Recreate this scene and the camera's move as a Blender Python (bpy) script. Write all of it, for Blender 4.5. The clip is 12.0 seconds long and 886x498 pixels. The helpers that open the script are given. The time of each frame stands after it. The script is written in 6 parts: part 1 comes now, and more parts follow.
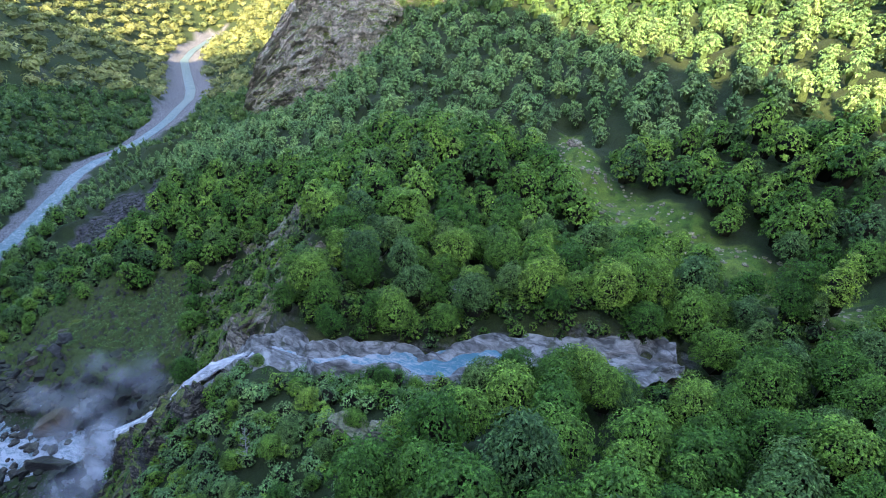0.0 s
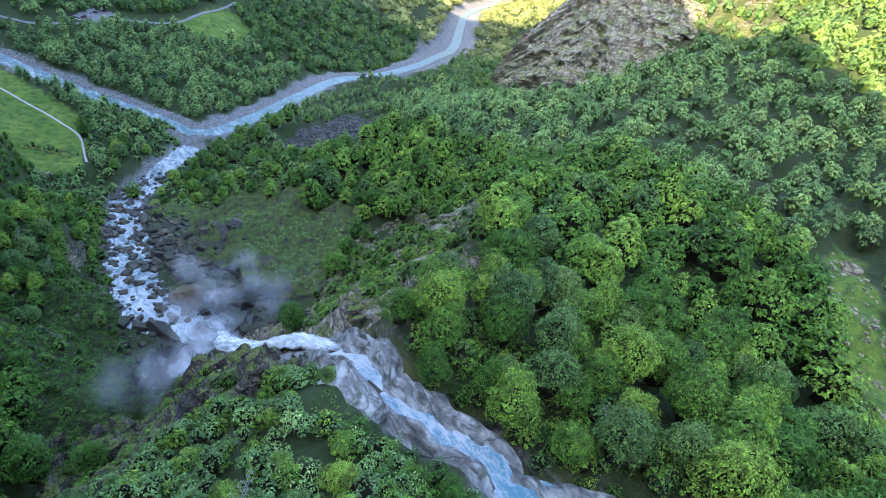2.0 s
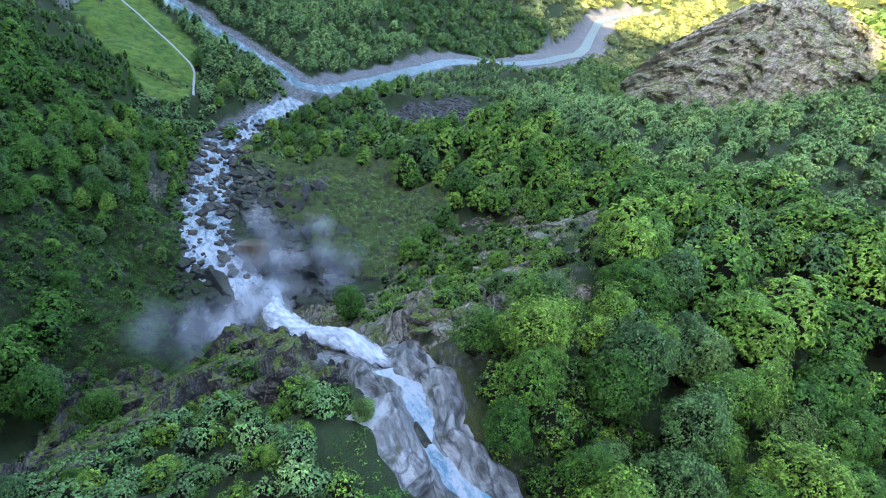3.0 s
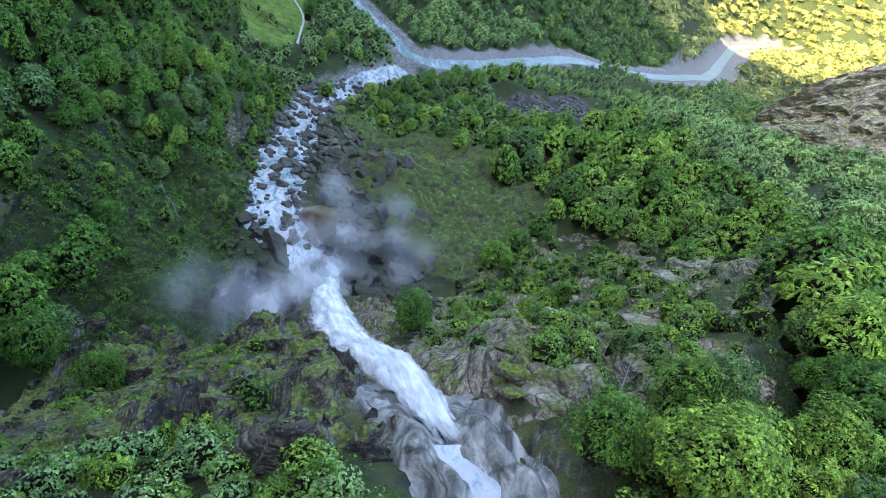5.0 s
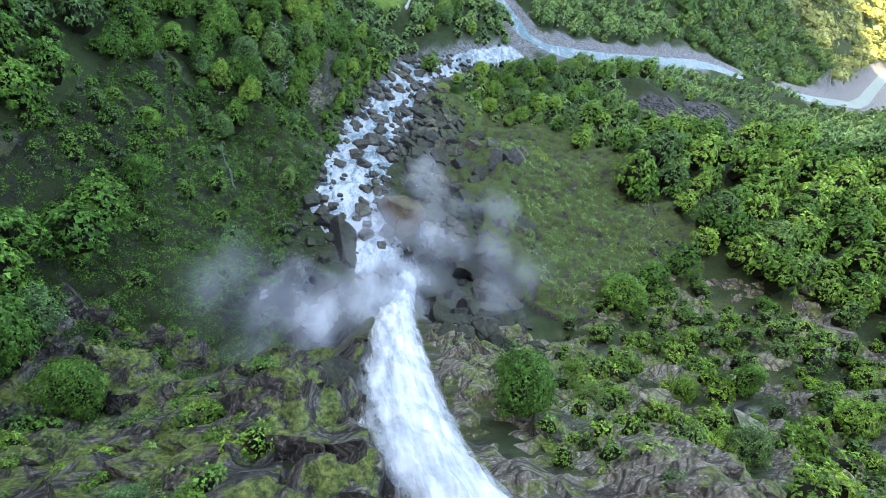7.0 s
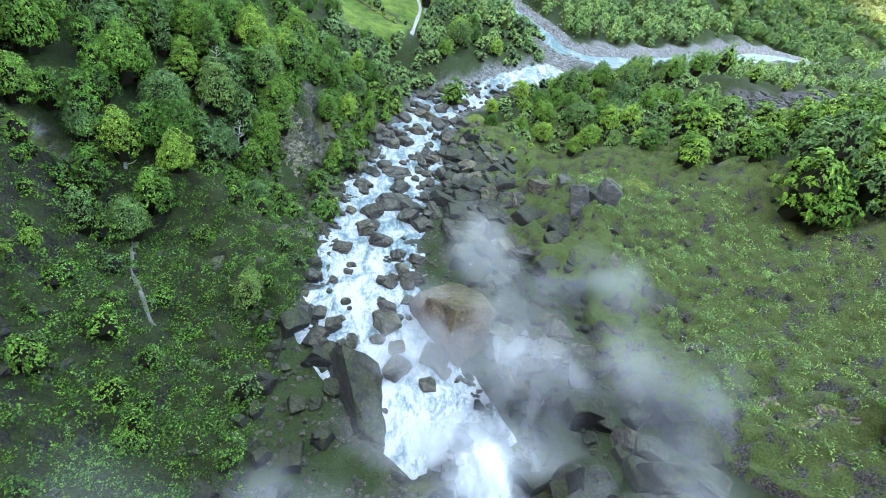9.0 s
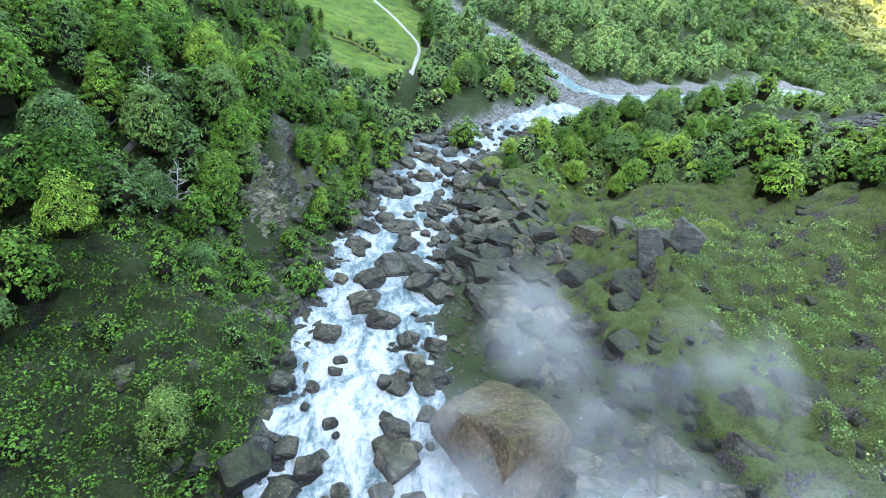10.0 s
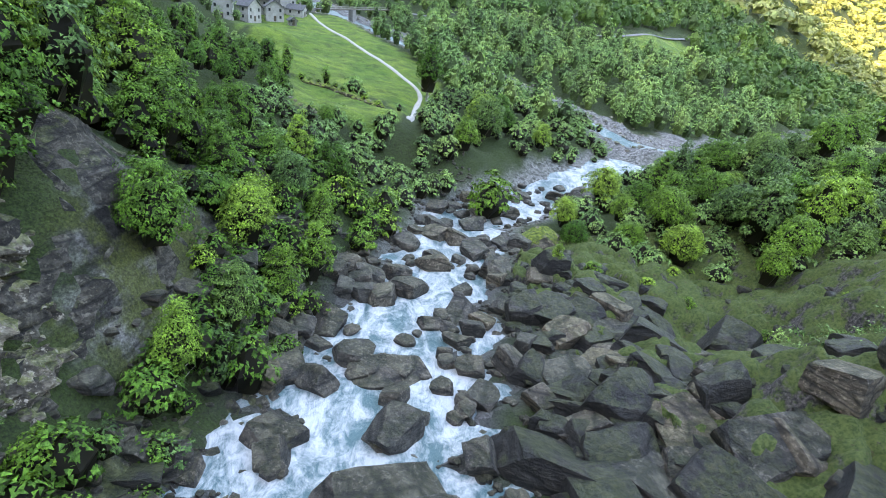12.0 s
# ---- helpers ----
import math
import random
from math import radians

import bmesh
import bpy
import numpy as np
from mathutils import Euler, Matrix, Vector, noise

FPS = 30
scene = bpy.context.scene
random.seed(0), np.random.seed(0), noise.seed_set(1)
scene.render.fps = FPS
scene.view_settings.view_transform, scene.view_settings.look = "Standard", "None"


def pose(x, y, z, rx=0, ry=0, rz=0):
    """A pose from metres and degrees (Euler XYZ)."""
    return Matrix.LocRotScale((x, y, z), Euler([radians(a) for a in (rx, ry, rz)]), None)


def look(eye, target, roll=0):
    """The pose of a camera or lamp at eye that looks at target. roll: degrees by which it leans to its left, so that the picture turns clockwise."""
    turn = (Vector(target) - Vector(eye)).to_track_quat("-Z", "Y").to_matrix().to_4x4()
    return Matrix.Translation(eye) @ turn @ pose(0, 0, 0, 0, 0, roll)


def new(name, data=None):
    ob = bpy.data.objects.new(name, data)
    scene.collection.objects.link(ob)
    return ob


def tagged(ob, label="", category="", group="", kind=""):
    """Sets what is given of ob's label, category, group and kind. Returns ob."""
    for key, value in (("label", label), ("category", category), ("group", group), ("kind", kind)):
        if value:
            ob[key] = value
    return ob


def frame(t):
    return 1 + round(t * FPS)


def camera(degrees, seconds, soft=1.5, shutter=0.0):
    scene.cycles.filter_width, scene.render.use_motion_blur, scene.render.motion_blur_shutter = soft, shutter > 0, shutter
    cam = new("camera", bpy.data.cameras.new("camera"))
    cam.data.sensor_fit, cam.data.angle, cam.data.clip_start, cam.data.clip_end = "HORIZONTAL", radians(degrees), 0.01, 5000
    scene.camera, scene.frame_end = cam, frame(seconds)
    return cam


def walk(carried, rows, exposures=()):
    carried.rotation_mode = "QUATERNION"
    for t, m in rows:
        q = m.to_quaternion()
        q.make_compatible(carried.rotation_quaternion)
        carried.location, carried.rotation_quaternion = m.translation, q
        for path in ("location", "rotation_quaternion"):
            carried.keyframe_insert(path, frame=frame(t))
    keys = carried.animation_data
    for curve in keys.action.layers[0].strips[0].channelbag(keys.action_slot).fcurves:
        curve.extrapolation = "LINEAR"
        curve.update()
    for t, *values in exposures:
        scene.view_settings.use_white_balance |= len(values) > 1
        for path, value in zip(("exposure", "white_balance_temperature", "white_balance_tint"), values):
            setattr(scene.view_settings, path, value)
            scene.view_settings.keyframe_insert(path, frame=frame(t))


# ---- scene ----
cam = camera(78.0, 12.0, 1.0)
PATH = [  # seconds, place, turn in degrees
    (0.0, -74.84, -363.61, 204.08, 58.772, 1.223, -65.061),
    (0.5, -65.50, -359.76, 202.50, 58.99, -1.107, -58.795),
    (1.0, -57.27, -355.65, 201.01, 58.682, -4.018, -52.096),
    (1.5, -50.05, -350.85, 199.14, 57.605, -7.118, -44.447),
    (2.0, -42.80, -343.62, 195.08, 55.835, -10.576, -35.792),
    (2.5, -35.14, -332.50, 187.10, 53.704, -13.398, -27.383),
    (3.0, -29.18, -321.21, 178.40, 52.216, -15.644, -21.418),
    (5.0, -21.27, -294.94, 158.41, 47.522, -20.092, -7.531),
    (5.5, -20.22, -288.66, 153.49, 46.289, -20.806, -4.382),
    (6.0, -18.89, -282.38, 148.22, 45.229, -21.145, -1.554),
    (6.5, -17.54, -272.82, 140.73, 43.934, -21.17, 1.978),
    (7.0, -17.20, -260.50, 131.06, 42.966, -20.495, 4.697),
    (7.2, -16.78, -255.46, 126.53, 43.153, -19.904, 4.804),
    (8.8, -13.58, -208.53, 93.23, 48.258, -12.133, 1.782),
    (9.0, -13.45, -203.56, 88.95, 49.856, -11.542, 1.325),
    (9.5, -13.26, -189.82, 78.26, 53.538, -10.061, 0.528),
    (10.0, -13.11, -175.61, 68.79, 56.5, -8.786, -0.007),
    (10.5, -12.94, -161.10, 60.75, 58.72, -8.113, -0.237),
    (11.0, -12.48, -146.98, 53.61, 61.531, -7.319, -0.399),
    (11.5, -11.73, -133.22, 47.07, 63.775, -6.671, -0.393),
    (12.0, -11.21, -119.57, 41.02, 65.704, -6.305, -0.306),
]
walk(cam, [(t, pose(x, y, z, rx, ry, rz)) for t, x, y, z, rx, ry, rz in PATH],
     exposures=[(0.0, 3.60, 6050, 21), (0.6, 3.86, 6100, 20), (3.0, 4.05, 6400, 16), (7.0, 4.52, 7700, 15), (9.5, 5.02, 8400, 9), (12.0, 4.76, 8400, 16)])

# ---- daylight: a low sun behind the mountain on the left, and the open sky ----
SUN = Vector((-0.80, -0.30, 0.50)).normalized()
world = bpy.data.worlds.new("sky")
scene.world = world
world.use_nodes = True
nt = world.node_tree
sky = nt.nodes.new("ShaderNodeTexSky")
sky.sky_type, sky.sun_disc = "NISHITA", False
sky.sun_elevation, sky.sun_rotation = math.asin(SUN.z), math.atan2(SUN.x, SUN.y)
sky.air_density, sky.dust_density, sky.ozone_density = 1.0, 1.2, 1.0
nt.links.new(sky.outputs[0], nt.nodes["Background"].inputs[0])
nt.nodes["Background"].inputs[1].default_value = 0.07
sun = new("sun", bpy.data.lights.new("sun", "SUN"))
sun.data.energy, sun.data.angle, sun.data.color = 1.6, radians(0.5), (1.0, 0.80, 0.46)
sun.matrix_world = look(SUN * 1000, (0, 0, 0))

# ---- materials ----
class Mat:
    """A node material under construction; u() adds a node and wires what it is given."""

    def __init__(self, name):
        self.m = bpy.data.materials.new(name)
        self.m.use_nodes = True
        self.t = self.m.node_tree
        self.bsdf = self.t.nodes["Principled BSDF"]
        self.out = self.t.nodes["Material Output"]

    def u(self, kind, out=0, props=(), **ins):
        n = self.t.nodes.new(kind)
        for key, value in props:
            if key == "attribute_name":
                n.attribute_name = value
            elif key == "operation":
                n.operation = value
            elif key == "feature":
                n.feature = value
        for key, value in ins.items():
            self.plug(n.inputs[int(key[1:])] if key[0] == "i" and key[1:].isdigit() else n.inputs[key], value)
        return n.outputs[out]

    def plug(self, socket, value):
        if isinstance(value, bpy.types.NodeSocket):
            self.t.links.new(value, socket)
        else:
            socket.default_value = value

    def pos(self):
        return self.u("ShaderNodeNewGeometry", 0)

    def noise(self, vec, scale, detail=4.0, rough=0.55, out=0, distort=0.0):
        return self.u("ShaderNodeTexNoise", out, Vector=vec, Scale=scale, Detail=detail, Roughness=rough, Distortion=distort)

    def ramp(self, fac, stops):
        n = self.t.nodes.new("ShaderNodeValToRGB")
        self.t.links.new(fac, n.inputs[0])
        els = n.color_ramp.elements
        while len(els) < len(stops):
            els.new(0.5)
        for e, (p, c) in zip(els, stops):
            e.position, e.color = p, (*c, 1) if len(c) == 3 else c
        return n.outputs[0]

    def mix(self, fac, a, b, kind="MIX"):
        n = self.t.nodes.new("ShaderNodeMix")
        n.data_type, n.blend_type = "RGBA", kind
        for s, v in ((n.inputs[0], fac), (n.inputs[6], a), (n.inputs[7], b)):
            self.plug(s, (*v, 1) if isinstance(v, tuple) and len(v) == 3 else v)
        return n.outputs[2]

    def math(self, op, a, b=0.0, clamp=False):
        n = self.t.nodes.new("ShaderNodeMath")
        n.operation, n.use_clamp = op, clamp
        self.plug(n.inputs[0], a)
        self.plug(n.inputs[1], b)
        return n.outputs[0]

    def attr(self, name):
        return self.u("ShaderNodeAttribute", 2, props=(("attribute_name", name),))

    def bump(self, height, strength, distance):
        n = self.t.nodes.new("ShaderNodeBump")
        n.inputs["Strength"].default_value, n.inputs["Distance"].default_value = strength, distance
        self.t.links.new(height, n.inputs["Height"])
        self.t.links.new(n.outputs[0], self.bsdf.inputs["Normal"])

    def set(self, **ins):
        for key, value in ins.items():
            self.plug(self.bsdf.inputs[key.replace("_", " ")], (*value, 1) if isinstance(value, tuple) and len(value) == 3 else value)
        return self


def leaf_material(name, dark, mid, bright, per_object, fine=3.2, thin=0.10, mottle=0.9):
    """Leaves: one tone a tree, lighter and darker sprays, leafy grain, some light let through; crown core painted as
    shade.
    """
    m = Mat(name)
    spray = m.u("ShaderNodeNewGeometry", 8)
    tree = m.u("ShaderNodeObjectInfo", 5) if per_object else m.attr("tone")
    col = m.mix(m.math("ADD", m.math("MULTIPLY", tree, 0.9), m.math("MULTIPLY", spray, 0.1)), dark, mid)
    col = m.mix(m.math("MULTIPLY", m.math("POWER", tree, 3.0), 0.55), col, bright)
    blue = m.math("GREATER_THAN", m.math("FRACT", m.math("MULTIPLY", tree, 7.31)), 0.78)
    col = m.mix(m.math("MULTIPLY", blue, 0.55), col, m.mix(spray, (0.055, 0.105, 0.05), (0.12, 0.19, 0.09)))
    k = mottle
    grain = m.ramp(m.noise(m.pos(), fine, 3, 0.7), ((0.38, (1 - 0.65 * k,) * 3), (0.5, (1.0,) * 3), (0.62, (1 + 0.5 * k,) * 3)))
    col = m.mix(1.0, col, grain, "MULTIPLY")
    col = m.mix(1.0, col, m.ramp(spray, ((0.0, (1 - 0.45 * k, 1 - 0.43 * k, 1 - 0.38 * k)), (0.5, (0.98,) * 3), (1.0, (1 + 0.4 * k, 1 + 0.42 * k, 1 + 0.25 * k)))), "MULTIPLY")
    col = m.mix(1.0, col, m.ramp(m.noise(m.pos(), fine * 0.13, 4, 0.6), ((0.40, (1 - 0.5 * k,) * 3), (0.5, (1.0,) * 3), (0.60, (1 + 0.4 * k, 1 + 0.4 * k, 1 + 0.3 * k)))), "MULTIPLY")
    # Crown core near black: the shade between boughs, put into the colour.
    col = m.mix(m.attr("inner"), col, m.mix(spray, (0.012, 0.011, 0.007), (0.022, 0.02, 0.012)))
    m.set(Base_Color=col, Roughness=0.55)
    m.bsdf.inputs["Specular IOR Level"].default_value = 0.12
    t = m.u("ShaderNodeBsdfTranslucent", Color=m.mix(1.0, col, (1.25, 1.2, 0.5), "MULTIPLY"))
    mix = m.u("ShaderNodeMixShader", i0=thin, i1=m.bsdf.outputs[0], i2=t)
    m.t.links.new(mix, m.out.inputs[0])
    return m.m


def bark_material(name, dark, light):
    m = Mat(name)
    p = m.pos()
    n = m.noise(p, 3.0, 6, 0.7)
    m.set(Base_Color=m.ramp(n, ((0.3, dark), (0.7, light))), Roughness=0.9)
    m.bump(n, 0.6, 0.05)
    return m.m


def rock_material(name, dark, mid, light, moss=0.0, wet=0.0, scale=1.0, cracks=0.9):
    """Weathered gneiss: banded, cracked, blotched with lichen and, on its top, moss."""
    m = Mat(name)
    p = m.pos()
    big, fine = m.noise(p, 0.30 * scale, 5, 0.6), m.noise(p, 1.9 * scale, 8, 0.72)
    sq = m.u("ShaderNodeVectorMath", 0, props=(("operation", "MULTIPLY"),), i0=p, i1=(0.35, 0.28, 1.2))
    band = m.noise(sq, 1.2 * scale, 6, 0.65, distort=0.2)
    crack = m.u("ShaderNodeTexVoronoi", 0, props=(("feature", "DISTANCE_TO_EDGE"),), Vector=m.mix(0.12, sq, m.noise(p, 1.0, 3, 0.5, out=1), "ADD"), Scale=0.6 * scale)
    h = m.math("ADD", m.math("MULTIPLY", band, 0.45), m.math("ADD", m.math("MULTIPLY", fine, 0.35), m.math("MULTIPLY", big, 0.2)))
    col = m.ramp(h, ((0.40, dark), (0.49, mid), (0.60, light)))
    col = m.mix(m.ramp(m.noise(p, 2.6 * scale, 5, 0.7), ((0.55, (0,) * 3), (0.61, (0.6,) * 3))), col, tuple(min(0.6, v * 1.7) for v in light))
    col = m.mix(m.ramp(crack, ((0.0, (cracks,) * 3), (0.10, (0.0,) * 3))), col, tuple(v * 0.5 for v in dark))
    tint = m.u("ShaderNodeObjectInfo", 5)
    col = m.mix(m.math("MULTIPLY", tint, 0.6), col, m.mix(1.0, col, (1.3, 1.13, 0.92), "MULTIPLY"))
    if moss:
        up = m.u("ShaderNodeSeparateXYZ", 2, i0=m.u("ShaderNodeNewGeometry", 1))
        f = m.math("MULTIPLY", m.ramp(m.math("ADD", m.math("MULTIPLY", up, 0.5), m.math("MULTIPLY", m.noise(p, 0.45, 6, 0.65), 0.9)), ((0.84 - 0.08 * moss, (0,) * 3), (0.90 - 0.08 * moss, (1,) * 3))), min(1.0, moss * 1.3))
        col = m.mix(f, col, m.ramp(fine, ((0.38, (0.03, 0.055, 0.008)), (0.5, (0.115, 0.17, 0.022)), (0.62, (0.25, 0.31, 0.05)))))
    col = m.mix(1.0, col, (1.03, 0.98, 0.87), "MULTIPLY")
    m.set(Base_Color=col, Roughness=0.85 - 0.5 * wet)
    m.bump(m.math("ADD", m.math("MULTIPLY", crack, 1.6 * cracks), m.math("ADD", m.math("MULTIPLY", band, 2.0), fine)), 1.0, 0.35 / scale)
    return m.m


def polished_material():
    """Water-worn gneiss: smooth pale grey with a violet cast, drawn-out tones and few thin cracks."""
    m = Mat("polished gneiss")
    p = m.pos()
    sq = m.u("ShaderNodeVectorMath", 0, props=(("operation", "MULTIPLY"),), i0=p, i1=(0.8, 0.35, 1.0))
    big, fine = m.noise(sq, 0.55, 7, 0.65, distort=0.6), m.noise(p, 4.0, 6, 0.7)
    crack = m.u("ShaderNodeTexVoronoi", 0, props=(("feature", "DISTANCE_TO_EDGE"),), Vector=m.u("ShaderNodeVectorMath", 0, props=(("operation", "ADD"),), i0=sq, i1=m.noise(p, 0.6, 4, 0.6, out=1)), Scale=0.14)
    col = m.ramp(big, ((0.38, (0.085, 0.086, 0.078)), (0.49, (0.23, 0.23, 0.21)), (0.60, (0.44, 0.44, 0.41))))
    col = m.mix(m.math("MULTIPLY", fine, 0.35), col, m.mix(1.0, col, (0.55, 0.55, 0.55), "MULTIPLY"))
    col = m.mix(m.ramp(crack, ((0.0, (0.7,) * 3), (0.025, (0.0,) * 3))), col, (0.02, 0.02, 0.02))
    col = m.mix(m.ramp(m.noise(p, 0.22, 6, 0.65), ((0.60, (0,) * 3), (0.68, (0.8,) * 3))), col, (0.055, 0.065, 0.02))
    m.set(Base_Color=col, Roughness=0.55)
    m.bump(m.math("ADD", m.math("MULTIPLY", big, 2.0), m.math("MULTIPLY", fine, 0.3)), 0.6, 0.5)
    return m.m


def ground_material():
    """Forest floor, grass, gravel, scree and bare rock, each where the land has it."""
    m = Mat("land")
    p = m.pos()
    big, mid, fine = m.noise(p, 0.03, 5), m.noise(p, 0.25, 6, 0.65), m.noise(p, 2.2, 6, 0.7)
    soil = m.mix(mid, (0.012, 0.011, 0.007), (0.045, 0.038, 0.022))
    herb = m.mix(mid, (0.016, 0.032, 0.006), (0.050, 0.080, 0.016))
    floor = m.mix(m.ramp(m.math("ADD", m.math("MULTIPLY", big, 0.45), m.math("MULTIPLY", fine, 0.55)), ((0.30, (0,) * 3), (0.46, (1,) * 3))), soil, herb)
    grass = m.mix(m.ramp(m.noise(p, 0.07, 6, 0.65), ((0.38, (0,) * 3), (0.62, (1,) * 3))), m.mix(fine, (0.045, 0.115, 0.010), (0.09, 0.185, 0.016)), m.mix(fine, (0.11, 0.185, 0.020), (0.19, 0.27, 0.034)))
    grass = m.mix(1.0, grass, m.ramp(mid, ((0.36, (0.55, 0.55, 0.6)), (0.5, (1.0,) * 3), (0.62, (1.3, 1.2, 1.1)))), "MULTIPLY")
    col = m.mix(m.attr("grass"), floor, grass)
    stones = m.u("ShaderNodeTexVoronoi", 1, Vector=p, Scale=1.7)
    grey = m.u("ShaderNodeSeparateColor", 0, i0=stones)
    gravel = m.mix(grey, (0.07, 0.07, 0.068), (0.32, 0.315, 0.30))
    col = m.mix(m.attr("gravel"), col, gravel)
    stones = m.u("ShaderNodeTexVoronoi", 1, Vector=p, Scale=0.5)
    scree = m.mix(m.u("ShaderNodeSeparateColor", 0, i0=stones), (0.035, 0.034, 0.035), (0.15, 0.14, 0.14))
    col = m.mix(m.attr("scree"), col, scree)
    sq = m.u("ShaderNodeVectorMath", 0, props=(("operation", "MULTIPLY"),), i0=p, i1=(0.3, 0.3, 1.0))
    band = m.noise(sq, 0.6, 8, 0.65, distort=0.6)
    rock = m.ramp(band, ((0.41, (0.018, 0.016, 0.015)), (0.5, (0.085, 0.08, 0.073)), (0.60, (0.24, 0.23, 0.21))))
    rock = m.mix(m.ramp(mid, ((0.42, (0,) * 3), (0.54, (0.85,) * 3))), rock, m.mix(fine, (0.045, 0.06, 0.012), (0.13, 0.15, 0.03)))
    col = m.mix(m.attr("rock"), col, rock)
    tuft = m.ramp(m.noise(p, 5.0, 5, 0.75), ((0.36, (0.28,) * 3), (0.5, (0.9,) * 3), (0.66, (1.7,) * 3)))
    col = m.mix(0.8, col, m.mix(1.0, col, tuft, "MULTIPLY"))
    m.set(Base_Color=col, Roughness=0.95)
    m.bump(m.math("ADD", m.math("MULTIPLY", band, 2.0), m.math("ADD", mid, fine)), 0.8, 0.6)
    return m.m


def water_material(name, foam_low, foam_high, deep, shallow):
    """Mountain water: clear turquoise where it is calm, white and streaked along the flow where it breaks."""
    m = Mat(name)
    p = m.pos()
    flow = m.u("ShaderNodeVectorMath", 0, props=(("operation", "MULTIPLY"),), i0=p, i1=(1.0, 0.5, 1.0))
    n = m.math("ADD", m.math("MULTIPLY", m.noise(flow, 0.22, 6, 0.7, distort=1.4), 0.6), m.math("MULTIPLY", m.noise(flow, 1.1, 7, 0.7, distort=1.0), 0.4))
    n = m.math("ADD", n, m.math("MULTIPLY", m.math("SUBTRACT", m.attr("foam"), 0.5), 0.5))
    f = m.ramp(n, ((foam_low, (0,) * 3), (foam_high, (1,) * 3)))
    col = m.mix(f, m.mix(m.noise(p, 0.15, 3), deep, shallow), m.mix(m.noise(flow, 5.0, 4, 0.7), (0.36, 0.40, 0.41), (0.68, 0.69, 0.685)))
    m.set(Base_Color=col, Roughness=m.math("ADD", m.math("MULTIPLY", f, 0.45), 0.28))
    m.bsdf.inputs["Specular IOR Level"].default_value = 0.3
    m.bump(n, 0.9, 0.7)
    return m.m


LEAF_THING = leaf_material("leaves", (0.052, 0.130, 0.022), (0.150, 0.290, 0.043), (0.31, 0.43, 0.068), True, 5.5)
LEAF_BUSH = leaf_material("bush leaves", (0.088, 0.18, 0.026), (0.19, 0.34, 0.045), (0.32, 0.45, 0.07), True, 6.0)
LEAF_WOODS = leaf_material("woodland leaves", (0.058, 0.145, 0.025), (0.156, 0.305, 0.046), (0.30, 0.44, 0.07), False, 4.0, mottle=0.8)
# Pale scrub green, raised further: valley haze is put into the colour.
LEAF_VALLEY = leaf_material("valley leaves", (0.145, 0.27, 0.095), (0.26, 0.44, 0.14), (0.39, 0.52, 0.16), False, 2.2, mottle=0.6)
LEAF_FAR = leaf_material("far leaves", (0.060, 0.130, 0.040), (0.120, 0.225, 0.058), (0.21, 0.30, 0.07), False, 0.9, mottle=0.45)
# Sun glare and haze on the far slopes are put into this colour.
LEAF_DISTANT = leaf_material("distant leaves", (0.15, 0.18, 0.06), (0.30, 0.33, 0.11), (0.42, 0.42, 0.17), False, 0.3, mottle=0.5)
BARK = bark_material("bark", (0.05, 0.042, 0.034), (0.19, 0.17, 0.145))
BIRCH = bark_material("birch bark", (0.20, 0.19, 0.17), (0.55, 0.53, 0.49))
LAND = ground_material()
ROCK_PALE = rock_material("pale gneiss", (0.10, 0.095, 0.09), (0.27, 0.26, 0.245), (0.46, 0.445, 0.42), moss=0.35)
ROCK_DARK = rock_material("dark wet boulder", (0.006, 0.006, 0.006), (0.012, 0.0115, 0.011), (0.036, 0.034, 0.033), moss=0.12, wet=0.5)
ROCK_MOSS = rock_material("mossy boulder", (0.04, 0.037, 0.033), (0.11, 0.10, 0.09), (0.24, 0.22, 0.19), moss=1.0)
WATER_RIVER = water_material("river water", 0.49, 0.61, (0.05, 0.13, 0.135), (0.12, 0.22, 0.225))
WATER_STREAM = water_material("stream water", 0.44, 0.575, (0.035, 0.085, 0.092), (0.12, 0.22, 0.23))

# ---- terrain: break lines of the valley, and one sheet of ground drawn over them ----
def rounded(line):
    """A line with its corners cut."""
    out = [line[0]]
    for a, b in zip(line, line[1:]):
        out += [tuple(p + (q - p) * k for p, q in zip(a, b)) for k in (0.25, 0.75)]
    return out + [line[-1]]


RIVER = [(-152, 336, 41.6), (-104, 264, 34.4), (-68, 208, 28), (-32, 160, 21.6), (4, 120, 14.4), (40, 86.4, 8), (64, 60.8, 2.4), (112, 92.8, -1.6), (173.6, 144, -6.4),
         (254.4, 212, -12.8), (316, 230.4, -19.2), (436, 308, -33.6), (520, 384, -48), (664, 512, -76), (840, 720, -94.4), (1080, 1000, -120), (1400, 1200, -132)]
RIVER = rounded(RIVER)
GORGE = [(28.8, -436, 124.8), (32, -404, 120), (28.8, -371, 117.6), (23.2, -352.8, 114.8), (22.4, -340.8, 112.8), (19.2, -327.2, 111.6), (11.2, -315.2, 110), (13.6, -305.6, 109.2), (6.4, -294.4, 108.4),
         (4.6, -284, 107.2), (5.0, -276, 106.2), (4.2, -267.2, 104)]
CASCADE = [(4.2, -267.2, 104), (2.8, -257.6, 97.6), (1.6, -246.4, 88), (0, -237.6, 78.4), (0, -226.4, 67.2), (0.8, -209.6, 52.8), (1.6, -196, 41.6), (4, -176, 25.6), (4.8, -164.8, 19.2)]
